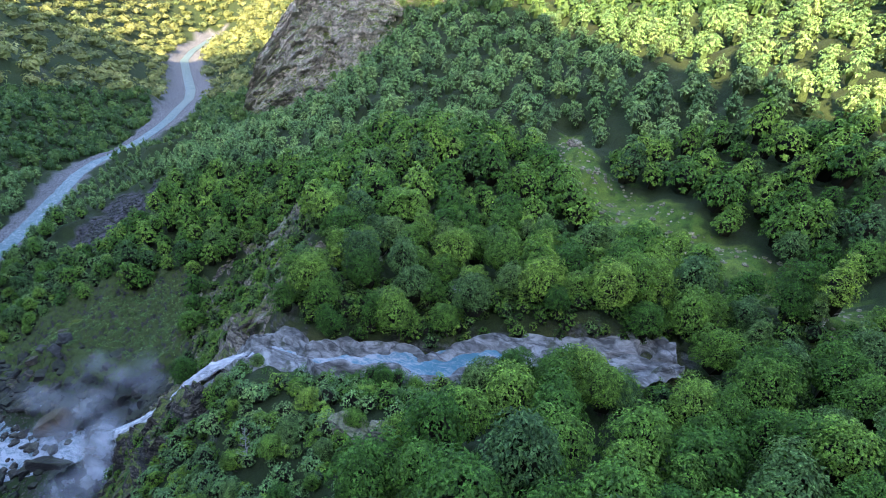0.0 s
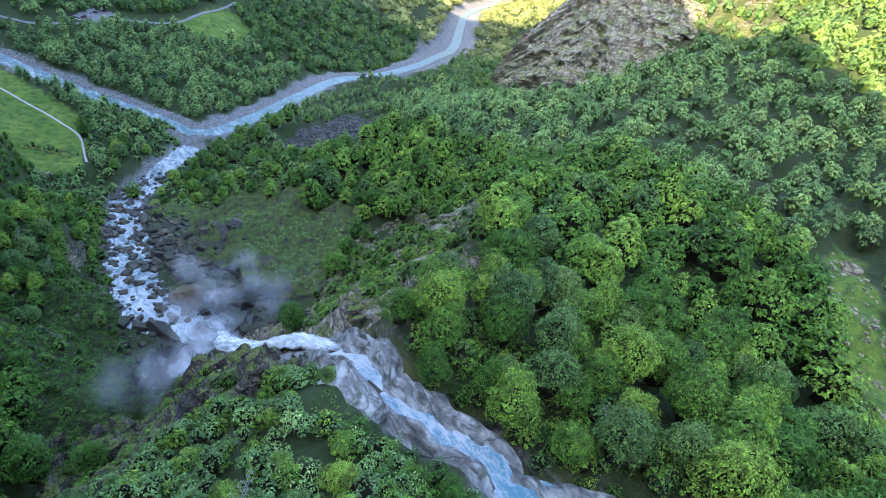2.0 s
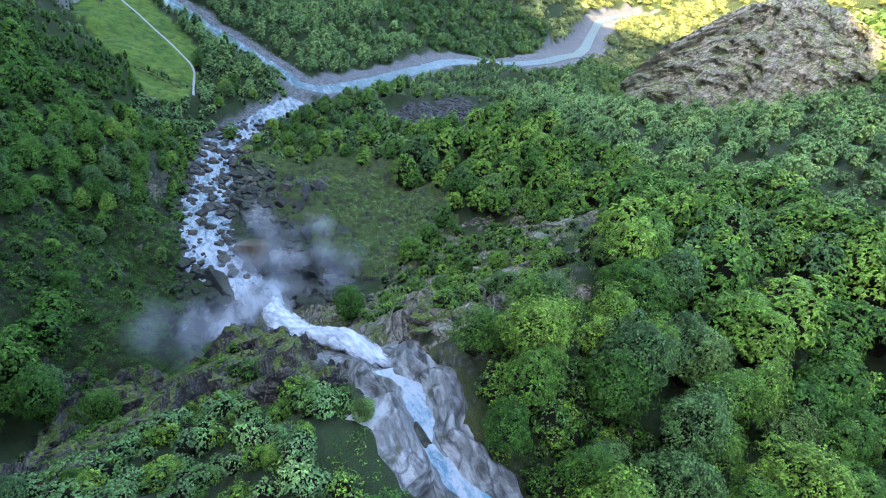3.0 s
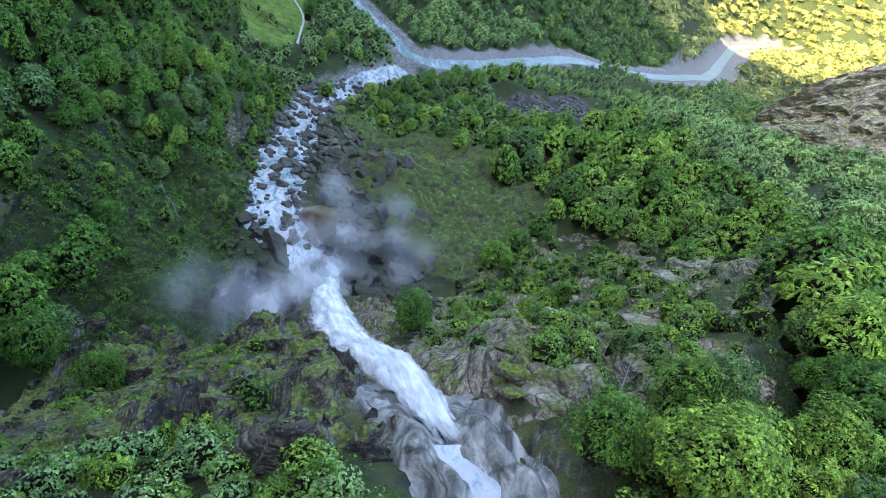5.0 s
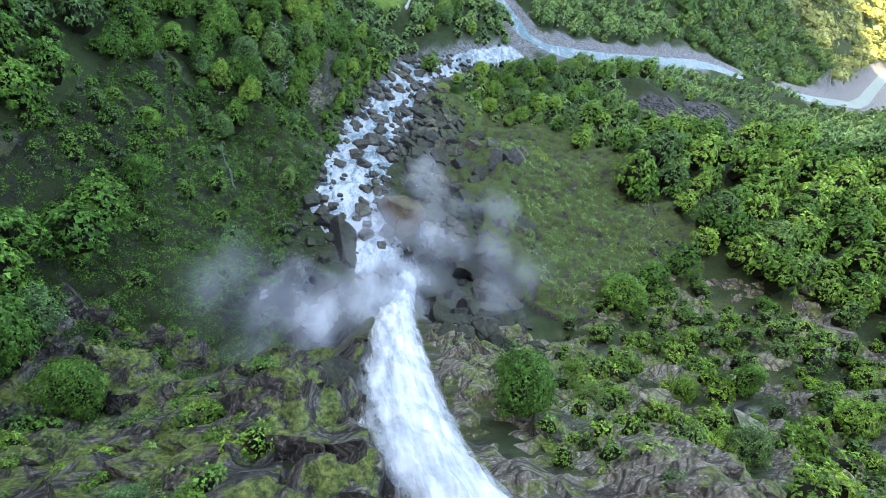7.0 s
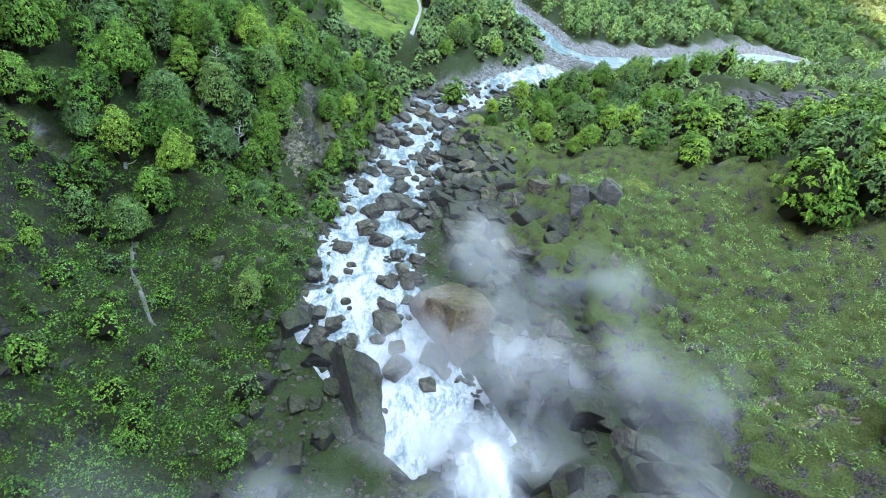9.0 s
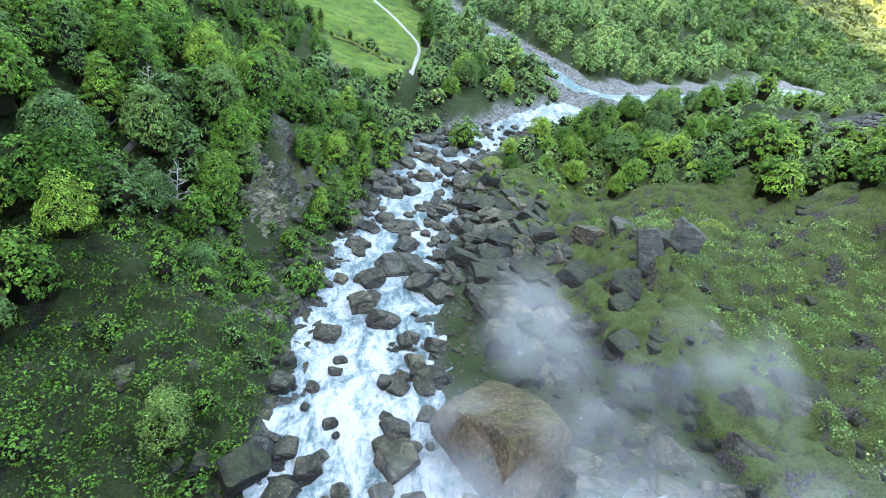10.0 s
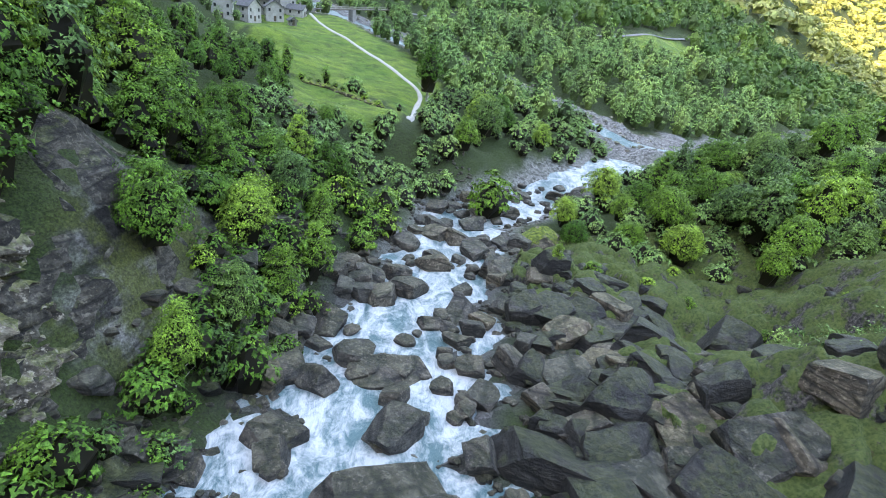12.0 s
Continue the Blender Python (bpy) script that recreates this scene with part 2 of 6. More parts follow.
STREAM = [(4.8, -164.8, 19.2), (-4, -154, 18.2), (-14.4, -136, 16), (-16, -114.4, 12.8), (-14.4, -85.6, 8.8), (-8.8, -51.2, 4.8), (-2.4, -16, 1.6), (14.4, 1.6, 0.8), (36, 28, 1.6), (52, 46, 2.0)]
SLOPES = {
    "left_spur": [(-72, -360, 140), (-36, -344, 131), (-17.6, -320, 121), (-12, -302.4, 118), (-9, -286.4, 114), (-11.2, -264, 99.5), (-11.2, -253, 91), (-11.2, -242.4, 83.5), (-14, -231, 76), (-18, -222, 60)],
    "left_foot": [(-33.6, -227.2, 44.8), (-43.2, -224.8, 32.8), (-60, -223.2, 32), (-80, -232, 48)],
    "left_rim": [(3.2, -322, 114.4), (0, -308, 113), (-3.2, -293, 113.6), (-4, -282, 112), (-2.4, -269, 105), (-4.8, -254, 95), (-7, -242, 85), (-7, -232, 74), (-7, -214, 50), (-11, -192, 26)],
    "basin_left": [(-28, -204, 27.2), (-24, -180, 19.2), (-41.6, -150.4, 14.4), (-49.6, -148.8, 22.4), (-54.4, -125.6, 24.8), (-64, -160, 36), (-60.8, -130.4, 23.2)],
    "left_bank": [(-34.4, -134.4, 18.4), (-33.6, -108, 12), (-24.8, -83.2, 7.2), (-21.6, -70.4, 6.4), (-12, -30.4, 0.8)],
    "left_wall": [(-48, -120, 24.8), (-37.6, -89.6, 20.8), (-37.6, -80, 29.6), (-36, -68.8, 24.8), (-30.4, -48, 16), (-36.8, 6.4, 14.4), (-16.8, 19.2, 13.6)],
    "left_slope": [(-76.8, -172, 48), (-67.2, -113.6, 36), (-64, -89.6, 35.2), (-62.4, -56, 28.8), (-60, 0, 22.4), (-72, 56, 22.4)],
    "left_high": [(-120, -360, 188), (-112, -240, 100), (-108, -160, 73.6), (-102.4, -104, 62.4), (-100, -48, 54.4), (-112, 24, 49.6), (-144, 96, 57.6), (-192, 200, 76)],
    "left_upper": [(-380, -680, 400), (-300, -600, 390), (-256, -448, 368), (-248, -240, 280), (-248, -80, 248), (-264, 80, 232), (-336, 264, 248)],
    "left_ridge": [(-608, -960, 430), (-608, -750, 520), (-600, -600, 745), (-592, -520, 800), (-592, -160, 850), (-600, 30, 905), (-608, 200, 885), (-630, 390, 860), (-720, 640, 640)],
    "meadow": [(-24, 48, 16.8), (-32, 80, 20.8), (-48, 112, 24.8), (-84, 112, 25.6), (-92, 152, 30.4), (-60, 164, 29.6), (-22.4, 104, 21.6), (-4, 68, 16)],
    "right_rim": [(36, -400, 122), (35, -376, 119), (32, -352, 117), (29, -329.6, 115), (24, -312, 113.5), (20, -296, 112.5), (14, -284, 112), (11.5, -274, 111), (12, -264, 106), (16, -250, 98), (17, -240, 88), (19, -229, 76)],
    "hill": [(73.6, -340, 109), (80, -308, 111), (73.6, -280, 112), (78.4, -254.4, 112), (94.4, -233.6, 107.2), (44, -256, 111), (46, -276, 113), (40, -300, 114)],
    "hill_north": [(120, -240, 109.6), (136, -216, 102.4), (88, -214.4, 93.6), (59.2, -209.6, 72), (36, -209.6, 52.8), (81.6, -187.2, 64), (110.4, -186.4, 65.6)],
    "shelf": [(22.4, -183.2, 32), (44, -172, 32), (64.8, -152.8, 33.6), (77.6, -152, 38.4), (105.6, -153.6, 52.8), (88, -126.4, 39.2), (107.2, -106.4, 43.2)],
    "scree_field": [(16, -156, 20.8), (39.2, -117.6, 17.6), (54.4, -128, 20), (70.4, -96, 28.8), (60.8, -80.8, 20.8), (40, -83.2, 19.2), (33.6, -97.6, 17.6), (80, -62.4, 28.8)],
    "right_bank": [(11.2, -74.4, 8.8), (18.4, -91.2, 12), (30.4, -69.6, 9.6), (33.6, -64, 8.8), (47.2, -48, 11.2), (28.8, -44, 5.6), (11.2, -27.2, 2.4), (36, -10.4, 5.6)],
    "terrace": [(110.4, 6.4, 14.4), (114.4, -32, 22.4), (158.4, -6.4, 20.8), (188.8, 33.6, 16), (96, 40, 8), (152, 96, 1.6), (240, 168, -6.4)],
    "valley_right": [(144, -88, 58), (192, -48, 50), (256, 32, 28), (336, 112, 14.4), (384, 176, -8), (496, 264, -30.4)],
    "clearing": [(192, -312, 105.6), (148.8, -318.4, 112), (132, -324, 112), (96, -369.6, 111.2), (70.4, -393.6, 114.4), (60.8, -412, 118.4)],
    "right_slope": [(152, -420, 131.2), (264, -432, 158.4), (368, -456, 192), (512, -480, 264)],
    "ridge": [(280, -320, 128), (320, -240, 124), (352, -168, 126), (372, -110, 112)],
    "crag_foot": [(372, 118, -4), (388, 60, 8), (404, 0, 18), (424, -50, 40), (440, -84, 70)],
    "crag_back": [(460, 120, 10), (492, 80, 70), (508, 20, 118), (506, -50, 134)],
    "ridge_back": [(512, -336, 200), (544, -160, 208), (576, -16, 184)],
    "right_high": [(264, -640, 336), (640, -608, 448), (880, -320, 496), (920, 0, 384)],
    "beyond": [(560, 168, 8), (688, 264, 0), (864, 448, -40), (800, 160, 128), (1120, 560, 48), (1200, 320, 264)],
    "far_foot": [(720, 656, -68), (608, 560, -54.4), (448, 400, -27.2), (264, 280, -6.4), (160, 192, 4.8), (96, 145.6, 9.6), (48, 152, 17.6), (0, 212, 28.8), (-88, 344, 49.6)],
    "far_slope": [(784, 864, -24), (496, 608, 28.8), (320, 448, 35.2), (132, 260, 32), (48, 336, 57.6), (-120, 496, 104)],
    "far_upper": [(720, 1160, 152), (400, 840, 176), (120, 608, 176), (-200, 760, 304)],
    "far_ridge": [(720, 1840, 656), (200, 1360, 640), (-400, 1360, 720)],
    "valley_end": [(1520, 1680, 48), (1920, 1360, 72), (2080, 2080, 560), (2320, 720, 640), (1520, 560, 336)],
    "upstream": [(8, -480, 152), (64, -512, 132), (144, -520, 172), (-96, -496, 240), (-64, -416, 164)],
}


def along(line, step):
    """Points every step metres along a line of places."""
    out = []
    for a, b in zip(line, line[1:]):
        a, b = np.array(a, float), np.array(b, float)
        n = max(1, int(np.hypot(*(b - a)[:2]) / step))
        out += [a + (b - a) * i / n for i in range(n)]
    return np.array(out + [np.array(line[-1], float)])


def near_line(line, x, y):
    """Distance of the places x, y from a line, and the line's height there."""
    best, height = np.full(x.shape, 1e9), np.zeros(x.shape)
    for a, b in zip(line, line[1:]):
        dx, dy = b[0] - a[0], b[1] - a[1]
        s = np.clip(((x - a[0]) * dx + (y - a[1]) * dy) / (dx * dx + dy * dy), 0, 1)
        dist = np.hypot(x - a[0] - s * dx, y - a[1] - s * dy)
        hit = dist < best
        best[hit], height[hit] = dist[hit], (a[2] + s * (b[2] - a[2]))[hit]
    return best, height


def spread(line):
    size = max(abs(line[0][0]), abs(line[0][1]))
    return 18 if size < 480 else 95


KNOTS = [along(line, spread(line)) for line in SLOPES.values()]
KNOTS += [along(RIVER, 48), along(GORGE, 11), along(CASCADE, 9), along(STREAM, 14)]
KNOTS = np.concatenate(KNOTS)
_, keep = np.unique(np.round(KNOTS[:, :2] / 4), axis=0, return_index=True)
KNOTS = KNOTS[np.sort(keep)]
SOFT = 5.0


def kernel(x, y):
    return np.sqrt((x[:, None] - KNOTS[None, :, 0]) ** 2 + (y[:, None] - KNOTS[None, :, 1]) ** 2 + SOFT ** 2)


def fit_weights():
    n = len(KNOTS)
    base = np.c_[np.ones(n), KNOTS[:, 0] / 1000, KNOTS[:, 1] / 1000]
    left = kernel(KNOTS[:, 0], KNOTS[:, 1]) - 1.2 * np.eye(n)
    full = np.block([[left, base], [base.T, np.zeros((3, 3))]])
    return np.linalg.solve(full, np.r_[KNOTS[:, 2], 0, 0, 0])


WEIGHTS = fit_weights()
rng = np.random.default_rng(7)
WAVES = [(rng.normal(size=2), rng.uniform(0, 6.28)) for _ in range(72)]


def rough(x, y, size, first, count=12):
    """Smooth uneven ground, about -1 to 1, of features size metres wide."""
    z = np.zeros(x.shape)
    for (k, phase) in WAVES[first:first + count]:
        k = k / np.hypot(*k) * (0.6 + 0.8 * abs(math.sin(phase)))
        z += np.sin((x * k[0] + y * k[1]) * 6.283 / size + phase + 1.3 * np.sin((x * k[1] - y * k[0]) * 2.7 / size + 2 * phase))
    return z / math.sqrt(count) * 0.7


def bare(x, y):
    """Height of the ground with no small relief."""
    x, y = np.asarray(x, float).ravel(), np.asarray(y, float).ravel()
    z = np.empty(x.shape)
    for i in range(0, len(x), 8000):
        s = slice(i, i + 8000)
        z[s] = kernel(x[s], y[s]) @ WEIGHTS[:-3] + np.c_[np.ones(len(x[s])), x[s] / 1000, y[s] / 1000] @ WEIGHTS[-3:]
    return z


def river_width(x):
    return np.where(x < 72, 9.0, np.where(x < 320, 10.5, np.clip(10.5 + (x - 320) * 0.05, 10.5, 27)))


def blend(a, b, s):
    s = np.clip(s, 0, 1)
    s = s * s * (3 - 2 * s)
    return a + (b - a) * s


def ground(x, y):
    """Height of the ground, with beds for the waters and small relief."""
    x, y = np.asarray(x, float), np.asarray(y, float)
    shape = x.shape
    x, y = x.ravel(), y.ravel()
    z = bare(x, y)
    d_river, z_river = near_line(RIVER, x, y)
    d_gorge, z_gorge = near_line(GORGE, x, y)
    d_fall, z_fall = near_line(CASCADE, x, y)
    d_stream, z_stream = near_line(STREAM, x, y)
    calm = np.clip(np.minimum(d_stream / 24, d_river / 48), 0.15, 1)
    flat, _ = near_line(SLOPES["meadow"], x, y)
    calm = np.where((flat < 36) & (x < 4), np.clip((flat - 16) / 20, 0.1, 1) * calm, calm)
    terrace, _ = near_line([(-46, 262, 34), (74, 246, 32), (130, 272, 38), (184, 330, 46)], x, y)
    calm = calm * np.clip((terrace - 22) / 45, 0.08, 1)
    far = np.clip(np.hypot(x, y + 160) / 400, 0, 1)
    z = z + calm * (rough(x, y, 46, 0) * (1.2 + 5 * far) + rough(x, y, 17, 12) * 0.9 + rough(x, y, 190, 36) * 10 * far ** 2)
    slope_near = np.clip(1 - np.minimum(d_fall, np.minimum(d_gorge, d_stream)) / 72, 0, 1)
    z = z + slope_near * calm * (rough(x, y, 7.5, 24) * 0.8)
    w = river_width(x)
    bed = z_river - 1.7 + 1.7 * (d_river / (0.76 * w)) ** 2 + rough(x, y, 16, 44) * 0.5 + rough(x, y, 7, 20) * 0.25
    z = blend(bed, z, (d_river - 0.95 * w) / (0.9 * w))
    bowl = z_stream - 1.1 + 1.5 * (d_stream / np.where(y < -60, 11.8, 9.4)) ** 2 + rough(x, y, 8, 40) * 0.55 + rough(x, y, 4.5, 52) * 0.35
    z = blend(bowl, z, (d_stream - np.where(y < -60, 9.0, 6.5)) / 11)
    z = blend(z_gorge - 1.2, z, (d_gorge - 3.6) / 6)
    z = blend(z_fall - 1.0, z, (d_fall - 4) / 7)
    return z.reshape(shape)

# ---- mesh helpers ----
def mesh_of(name, verts, faces, material, smooth=False, values=()):
    """A mesh from arrays: verts (n, 3), faces (m, 3) or (m, 4), and named values a vertex."""
    me = bpy.data.meshes.new(name)
    verts, faces = np.asarray(verts, np.float32), np.asarray(faces, np.int32)
    k = faces.shape[1]
    me.vertices.add(len(verts))
    me.vertices.foreach_set("co", verts.ravel())
    me.loops.add(faces.size)
    me.loops.foreach_set("vertex_index", faces.ravel())
    me.polygons.add(len(faces))
    me.polygons.foreach_set("loop_start", np.arange(0, faces.size, k, dtype=np.int32))
    me.polygons.foreach_set("loop_total", np.full(len(faces), k, np.int32))
    me.polygons.foreach_set("use_smooth", np.full(len(faces), smooth))
    for key, value in values:
        a = me.attributes.new(key, "FLOAT", "POINT")
        a.data.foreach_set("value", np.asarray(value, np.float32).ravel())
    me.update(calc_edges=True)
    me.validate()
    me.materials.append(material)
    return me


def part(name, me, parent=None, label="", place=None):
    ob = new(name, me)
    if parent:
        ob.parent = parent
    if place is not None:
        ob.matrix_basis = place
    return tagged(ob, label) if label else ob


def grid_faces(rows, cols):
    i = np.arange(rows - 1)[:, None] * cols + np.arange(cols - 1)[None, :]
    return np.stack([i, i + 1, i + cols + 1, i + cols], -1).reshape(-1, 4)


# ---- the land, one sheet to the horizon ----
def inside(poly, x, y):
    hit = np.zeros(x.shape, bool)
    for (x0, y0), (x1, y1) in zip(poly, poly[1:] + poly[:1]):
        c = ((y0 > y) != (y1 > y)) & (x < (x1 - x0) * (y - y0) / (y1 - y0 + 1e-9) + x0)
        hit ^= c
    return hit


MEADOW = [(-60, 46), (-28.8, 30.4), (-16, 24), (-9.6, 48), (-11.2, 80), (-36, 132), (-57.6, 164), (-86.4, 137.6), (-82, 92)]
MEADOW_LOW = [(-48, 34), (-46, 12), (-38, -2), (-24, 2), (-17.6, 12), (-17.6, 22), (-30.4, 28), (-50, 42)]
CLEARING = [(206, -299), (136, -315), (106, -339), (86, -367), (70, -390), (46, -401), (48, -413), (82, -410), (102, -382), (127, -352), (161, -325), (206, -309)]
TERRACE_FIELD = [(98, 246), (112, 228), (150, 230), (178, 262), (172, 306), (156, 302), (126, 276)]
SCREE = [(102.4, 14.4), (120, -25.6), (160, -24), (192, 17.6), (180.8, 41.6), (128, 32)]
BOULDERS = [(2, -48), (1, -70), (1, -105), (6, -128), (10, -150), (24, -164), (46.4, -156.8), (62.4, -136), (48, -104), (44.8, -67.2), (24, -46.4), (9.6, -41.6)]


LEDGES_LEFT = [(-62, -258), (-30, -268), (-8, -272), (-4, -258), (-7, -222), (-24, -214), (-62, -226)]
LEDGES_RIGHT = [(12, -272), (26, -266), (58, -250), (96, -214), (112, -166), (80, -150), (30, -185), (16, -200)]


def soft_inside(poly, x, y, wide):
    """1 inside a polygon, 0 outside, with an uneven edge."""
    wx, wy = x + rough(x, y, wide * 3, 12) * wide, y + rough(x, y, wide * 3, 24) * wide
    return inside(poly, wx, wy).astype(float)


def cover(x, y, z, steep):
    """What covers the ground: grass, gravel, scree and bare rock."""
    d_river, z_river = near_line(RIVER, x, y)
    d_stream, _ = near_line(STREAM, x, y)
    d_gorge, _ = near_line(GORGE, x, y)
    d_fall, _ = near_line(CASCADE, x, y)
    grass = np.maximum.reduce([soft_inside(MEADOW, x, y, 2), soft_inside(MEADOW_LOW, x, y, 2), soft_inside(CLEARING, x, y, 3),
                               soft_inside(TERRACE_FIELD, x, y, 3), soft_inside(BOULDERS, x, y, 5) * 0.0])
    w = river_width(x)
    gravel = np.clip((w * 1.75 - d_river + rough(x, y, 30, 0) * 0.35 * w) / 3, 0, 1)
    shingle = np.clip((12.5 + rough(x, y, 12, 30) * 2 - d_stream) / 3, 0, 1) * 0.85
    gravel = np.maximum(gravel, shingle * np.clip((y + 52) / 20, 0, 1))
    scree = np.maximum(soft_inside(SCREE, x, y, 4), soft_inside(BOULDERS, x, y, 4) * np.clip((24 + rough(x, y, 14, 30) * 8 - d_stream) / 12, 0, 1) * 0.8)
    scree = np.maximum(scree, shingle * np.clip((-32 - y) / 20, 0, 1))
    n = rough(x, y, 22, 36) * 0.25 + rough(x, y, 7, 48) * 0.2
    rock = np.clip((steep - 1.15 + n) * 3.5, 0, 1)
    rock = np.maximum(rock, np.clip((9 - d_gorge) / 3 + n, 0, 1) * (y > -375))
    rock = np.maximum(rock, np.clip((13 - d_fall) / 4 + n * 2, 0, 1))
    rock = np.maximum(rock, (inside(LEDGES_LEFT, x, y) | inside(LEDGES_RIGHT, x, y)) * np.clip(0.35 + n * 2.2, 0, 1))
    return grass, gravel, scree, rock * (1 - gravel)


def axis(centre, low, high, near, count):
    a, b = math.asinh((low - centre) / near), math.asinh((high - centre) / near)
    return centre + near * np.sinh(np.linspace(a, b, count))


def build_land():
    ax, ay = axis(5, -1800, 3000, 100, 400), axis(-150, -1500, 3100, 105, 400)
    x, y = np.meshgrid(ax, ay)
    z = ground(x, y)
    gy, gx = np.gradient(z, ay, ax)
    g, v, s, r = cover(x.ravel(), y.ravel(), z.ravel(), np.hypot(gx, gy).ravel())
    me = mesh_of("land", np.c_[x.ravel(), y.ravel(), z.ravel()], grid_faces(400, 400), LAND, True, (("grass", g), ("gravel", v), ("scree", s), ("rock", r)))
    return tagged(new("ground", me), "steep wooded Alpine valley sides with grass, gravel and bare rock", "ground", kind="structure")


build_land()


def ribbon(line, widths, step, lift, foam, name, material, label, category):
    """A sheet of water along a line."""
    c = along(line, step)
    t = np.gradient(c[:, :2], axis=0)
    t /= np.hypot(t[:, 0], t[:, 1])[:, None]
    t = np.array([t[max(0, i - 2):i + 3].mean(0) for i in range(len(t))])
    side = np.c_[t[:, 1], -t[:, 0]]
    across = np.linspace(-1, 1, 15)
    half = np.interp(np.linspace(0, 1, len(c)), np.linspace(0, 1, len(widths)), widths)
    xy = c[:, None, :2] + side[:, None, :] * (across[None, :, None] * half[:, None, None])
    x, y = xy[..., 0], xy[..., 1]
    z = c[:, 2:3] + lift + 0.0 * x
    z = z + rough(x, y, 3.5, 48) * 0.22 + rough(x, y, 9, 24) * 0.15
    f = np.interp(np.linspace(0, 1, len(c)), np.linspace(0, 1, len(foam)), foam)[:, None] + 0 * x
    me = mesh_of(name, np.c_[x.ravel(), y.ravel(), z.ravel()], grid_faces(len(c), 15), material, True, (("foam", f),))
    return tagged(new(name, me), label, category, kind="structure")


# ---- waters ----
WATER_POOL = water_material("plunge pool water", 0.47, 0.60, (0.05, 0.17, 0.21), (0.16, 0.36, 0.42))
ribbon(RIVER, (6.5, 6.5, 7, 7, 8, 9.5, 9.5, 10.5, 11, 13), 4, -0.2, (0.5, 0.5), "river", WATER_RIVER, "fast turquoise mountain river with white rapids", "river")
ribbon(STREAM, (8, 13, 14.5, 15, 14, 13, 10, 9, 9, 9), 1.3, 0.0, (0.62, 0.54, 0.5, 0.5, 0.5, 0.5, 0.5), "stream", WATER_STREAM, "white foaming stream rushing between boulders below the fall", "stream")
UPPER = [p for p in GORGE if p[1] > -342]
ribbon(UPPER, (2.4, 3.0, 5.0, 5.2, 3.6, 3.2, 3.6, 3.8, 3.2), 0.8, 0.15, (0.6, 0.4, 0.46, 0.58, 0.6, 0.66, 0.75), "gorge_stream", WATER_POOL, "turquoise stream sliding through a smooth rock gorge", "stream")


def fall_material(name, solid, fine):
    """Falling water: white streaks drawn down the fall, torn open at the sides."""
    m = Mat(name)
    u, v = m.attr("across"), m.attr("down")
    vec = m.u("ShaderNodeVectorMath", 0, props=(("operation", "MULTIPLY"),), i0=m.pos(), i1=(0.45, 0.045, 0.045))
    streak, tuft = m.noise(vec, fine, 7, 0.6, distort=0.4), m.noise(m.pos(), 0.22, 5, 0.6)
    n = m.math("ADD", m.math("MULTIPLY", streak, 0.7), m.math("MULTIPLY", tuft, 0.3))
    edge = m.math("MULTIPLY", m.math("MULTIPLY", u, u), 0.5)
    start = m.math("MULTIPLY", m.math("SUBTRACT", 1.0, m.math("MULTIPLY", v, 0.16), True), 0.35)
    alpha = m.ramp(m.math("SUBTRACT", m.math("SUBTRACT", m.math("ADD", n, solid), edge), start), ((0.24, (0,) * 3), (0.66, (1,) * 3)))
    m.set(Base_Color=m.ramp(n, ((0.40, (0.60, 0.63, 0.63)), (0.56, (0.80, 0.795, 0.78)))), Roughness=0.8, Alpha=alpha)
    m.bsdf.inputs["Specular IOR Level"].default_value = 0.1
    m.bump(n, 0.12, 0.6)
    return m.m


def fall_sheet(parent, name, material, half, lift, shift, seed, label):
    """One sheet of falling water that follows the cascade."""
    c = along(CASCADE, 0.8)
    r = np.linspace(0, 1, len(c))
    h = np.interp(r, np.linspace(0, 1, len(half)), half)[:, None]
    a = np.linspace(-1, 1, 33)[None, :]
    x = c[:, 0:1] + h * a + np.interp(r, (0, 0.3, 0.7, 1), shift)[:, None]
    y = c[:, 1:2] + 0 * a
    down = np.cumsum(np.r_[0, np.linalg.norm(np.diff(c, axis=0), axis=1)])[:, None] + 0 * a
    bulge = lift * (1 - 0.75 * a ** 2) * np.interp(r, (0, 0.05, 0.15, 0.5, 1), (0.0, 0.15, 0.8, 1.0, 1.2))[:, None]
    q = rough(a * 6 + seed + 0 * down, down * 0.18, 2.2, 12) * 0.35 + rough(a * 9 + 0 * down, down * 0.5 + seed, 2.0, 30) * 0.25
    z, y = c[:, 2:3] + bulge * 0.75 + q * 0.5, y + bulge * 0.8 + q * 0.7
    me = mesh_of(name, np.c_[x.ravel(), y.ravel(), z.ravel()], grid_faces(len(c), 33), material, True, (("across", a + 0 * down), ("down", down)))
    return part(name, me, parent, label)


fall = tagged(new("waterfall"), "tall white waterfall thundering down a dark mossy rock face", "waterfall")
fall_sheet(fall, "core", fall_material("white water", 0.20, 1.0), (2.2, 4.4, 6.4, 6.6, 5.8, 4.8, 4.2, 3.8, 4.0), 1.9, (0.6, -1.2, -0.6, 0), 3, "solid white core of falling water")
fall_sheet(fall, "veil", fall_material("torn white water", 0.08, 1.3), (2.4, 5.6, 8.2, 8.4, 7.4, 6.2, 5.4, 5.0, 5.4), 3.0, (0.2, -2.0, -1.2, 0), 41, "torn outer veil of spray")
fall_sheet(fall, "side_strand", fall_material("thin white water", 0.06, 1.6), (0.8, 1.2, 2.4, 3.2, 3.0, 2.4, 1.8, 1.4, 1.0), 1.6, (-1.6, -3.6, -4.4, -1.5), 77, "thin side strand over dark ledges")


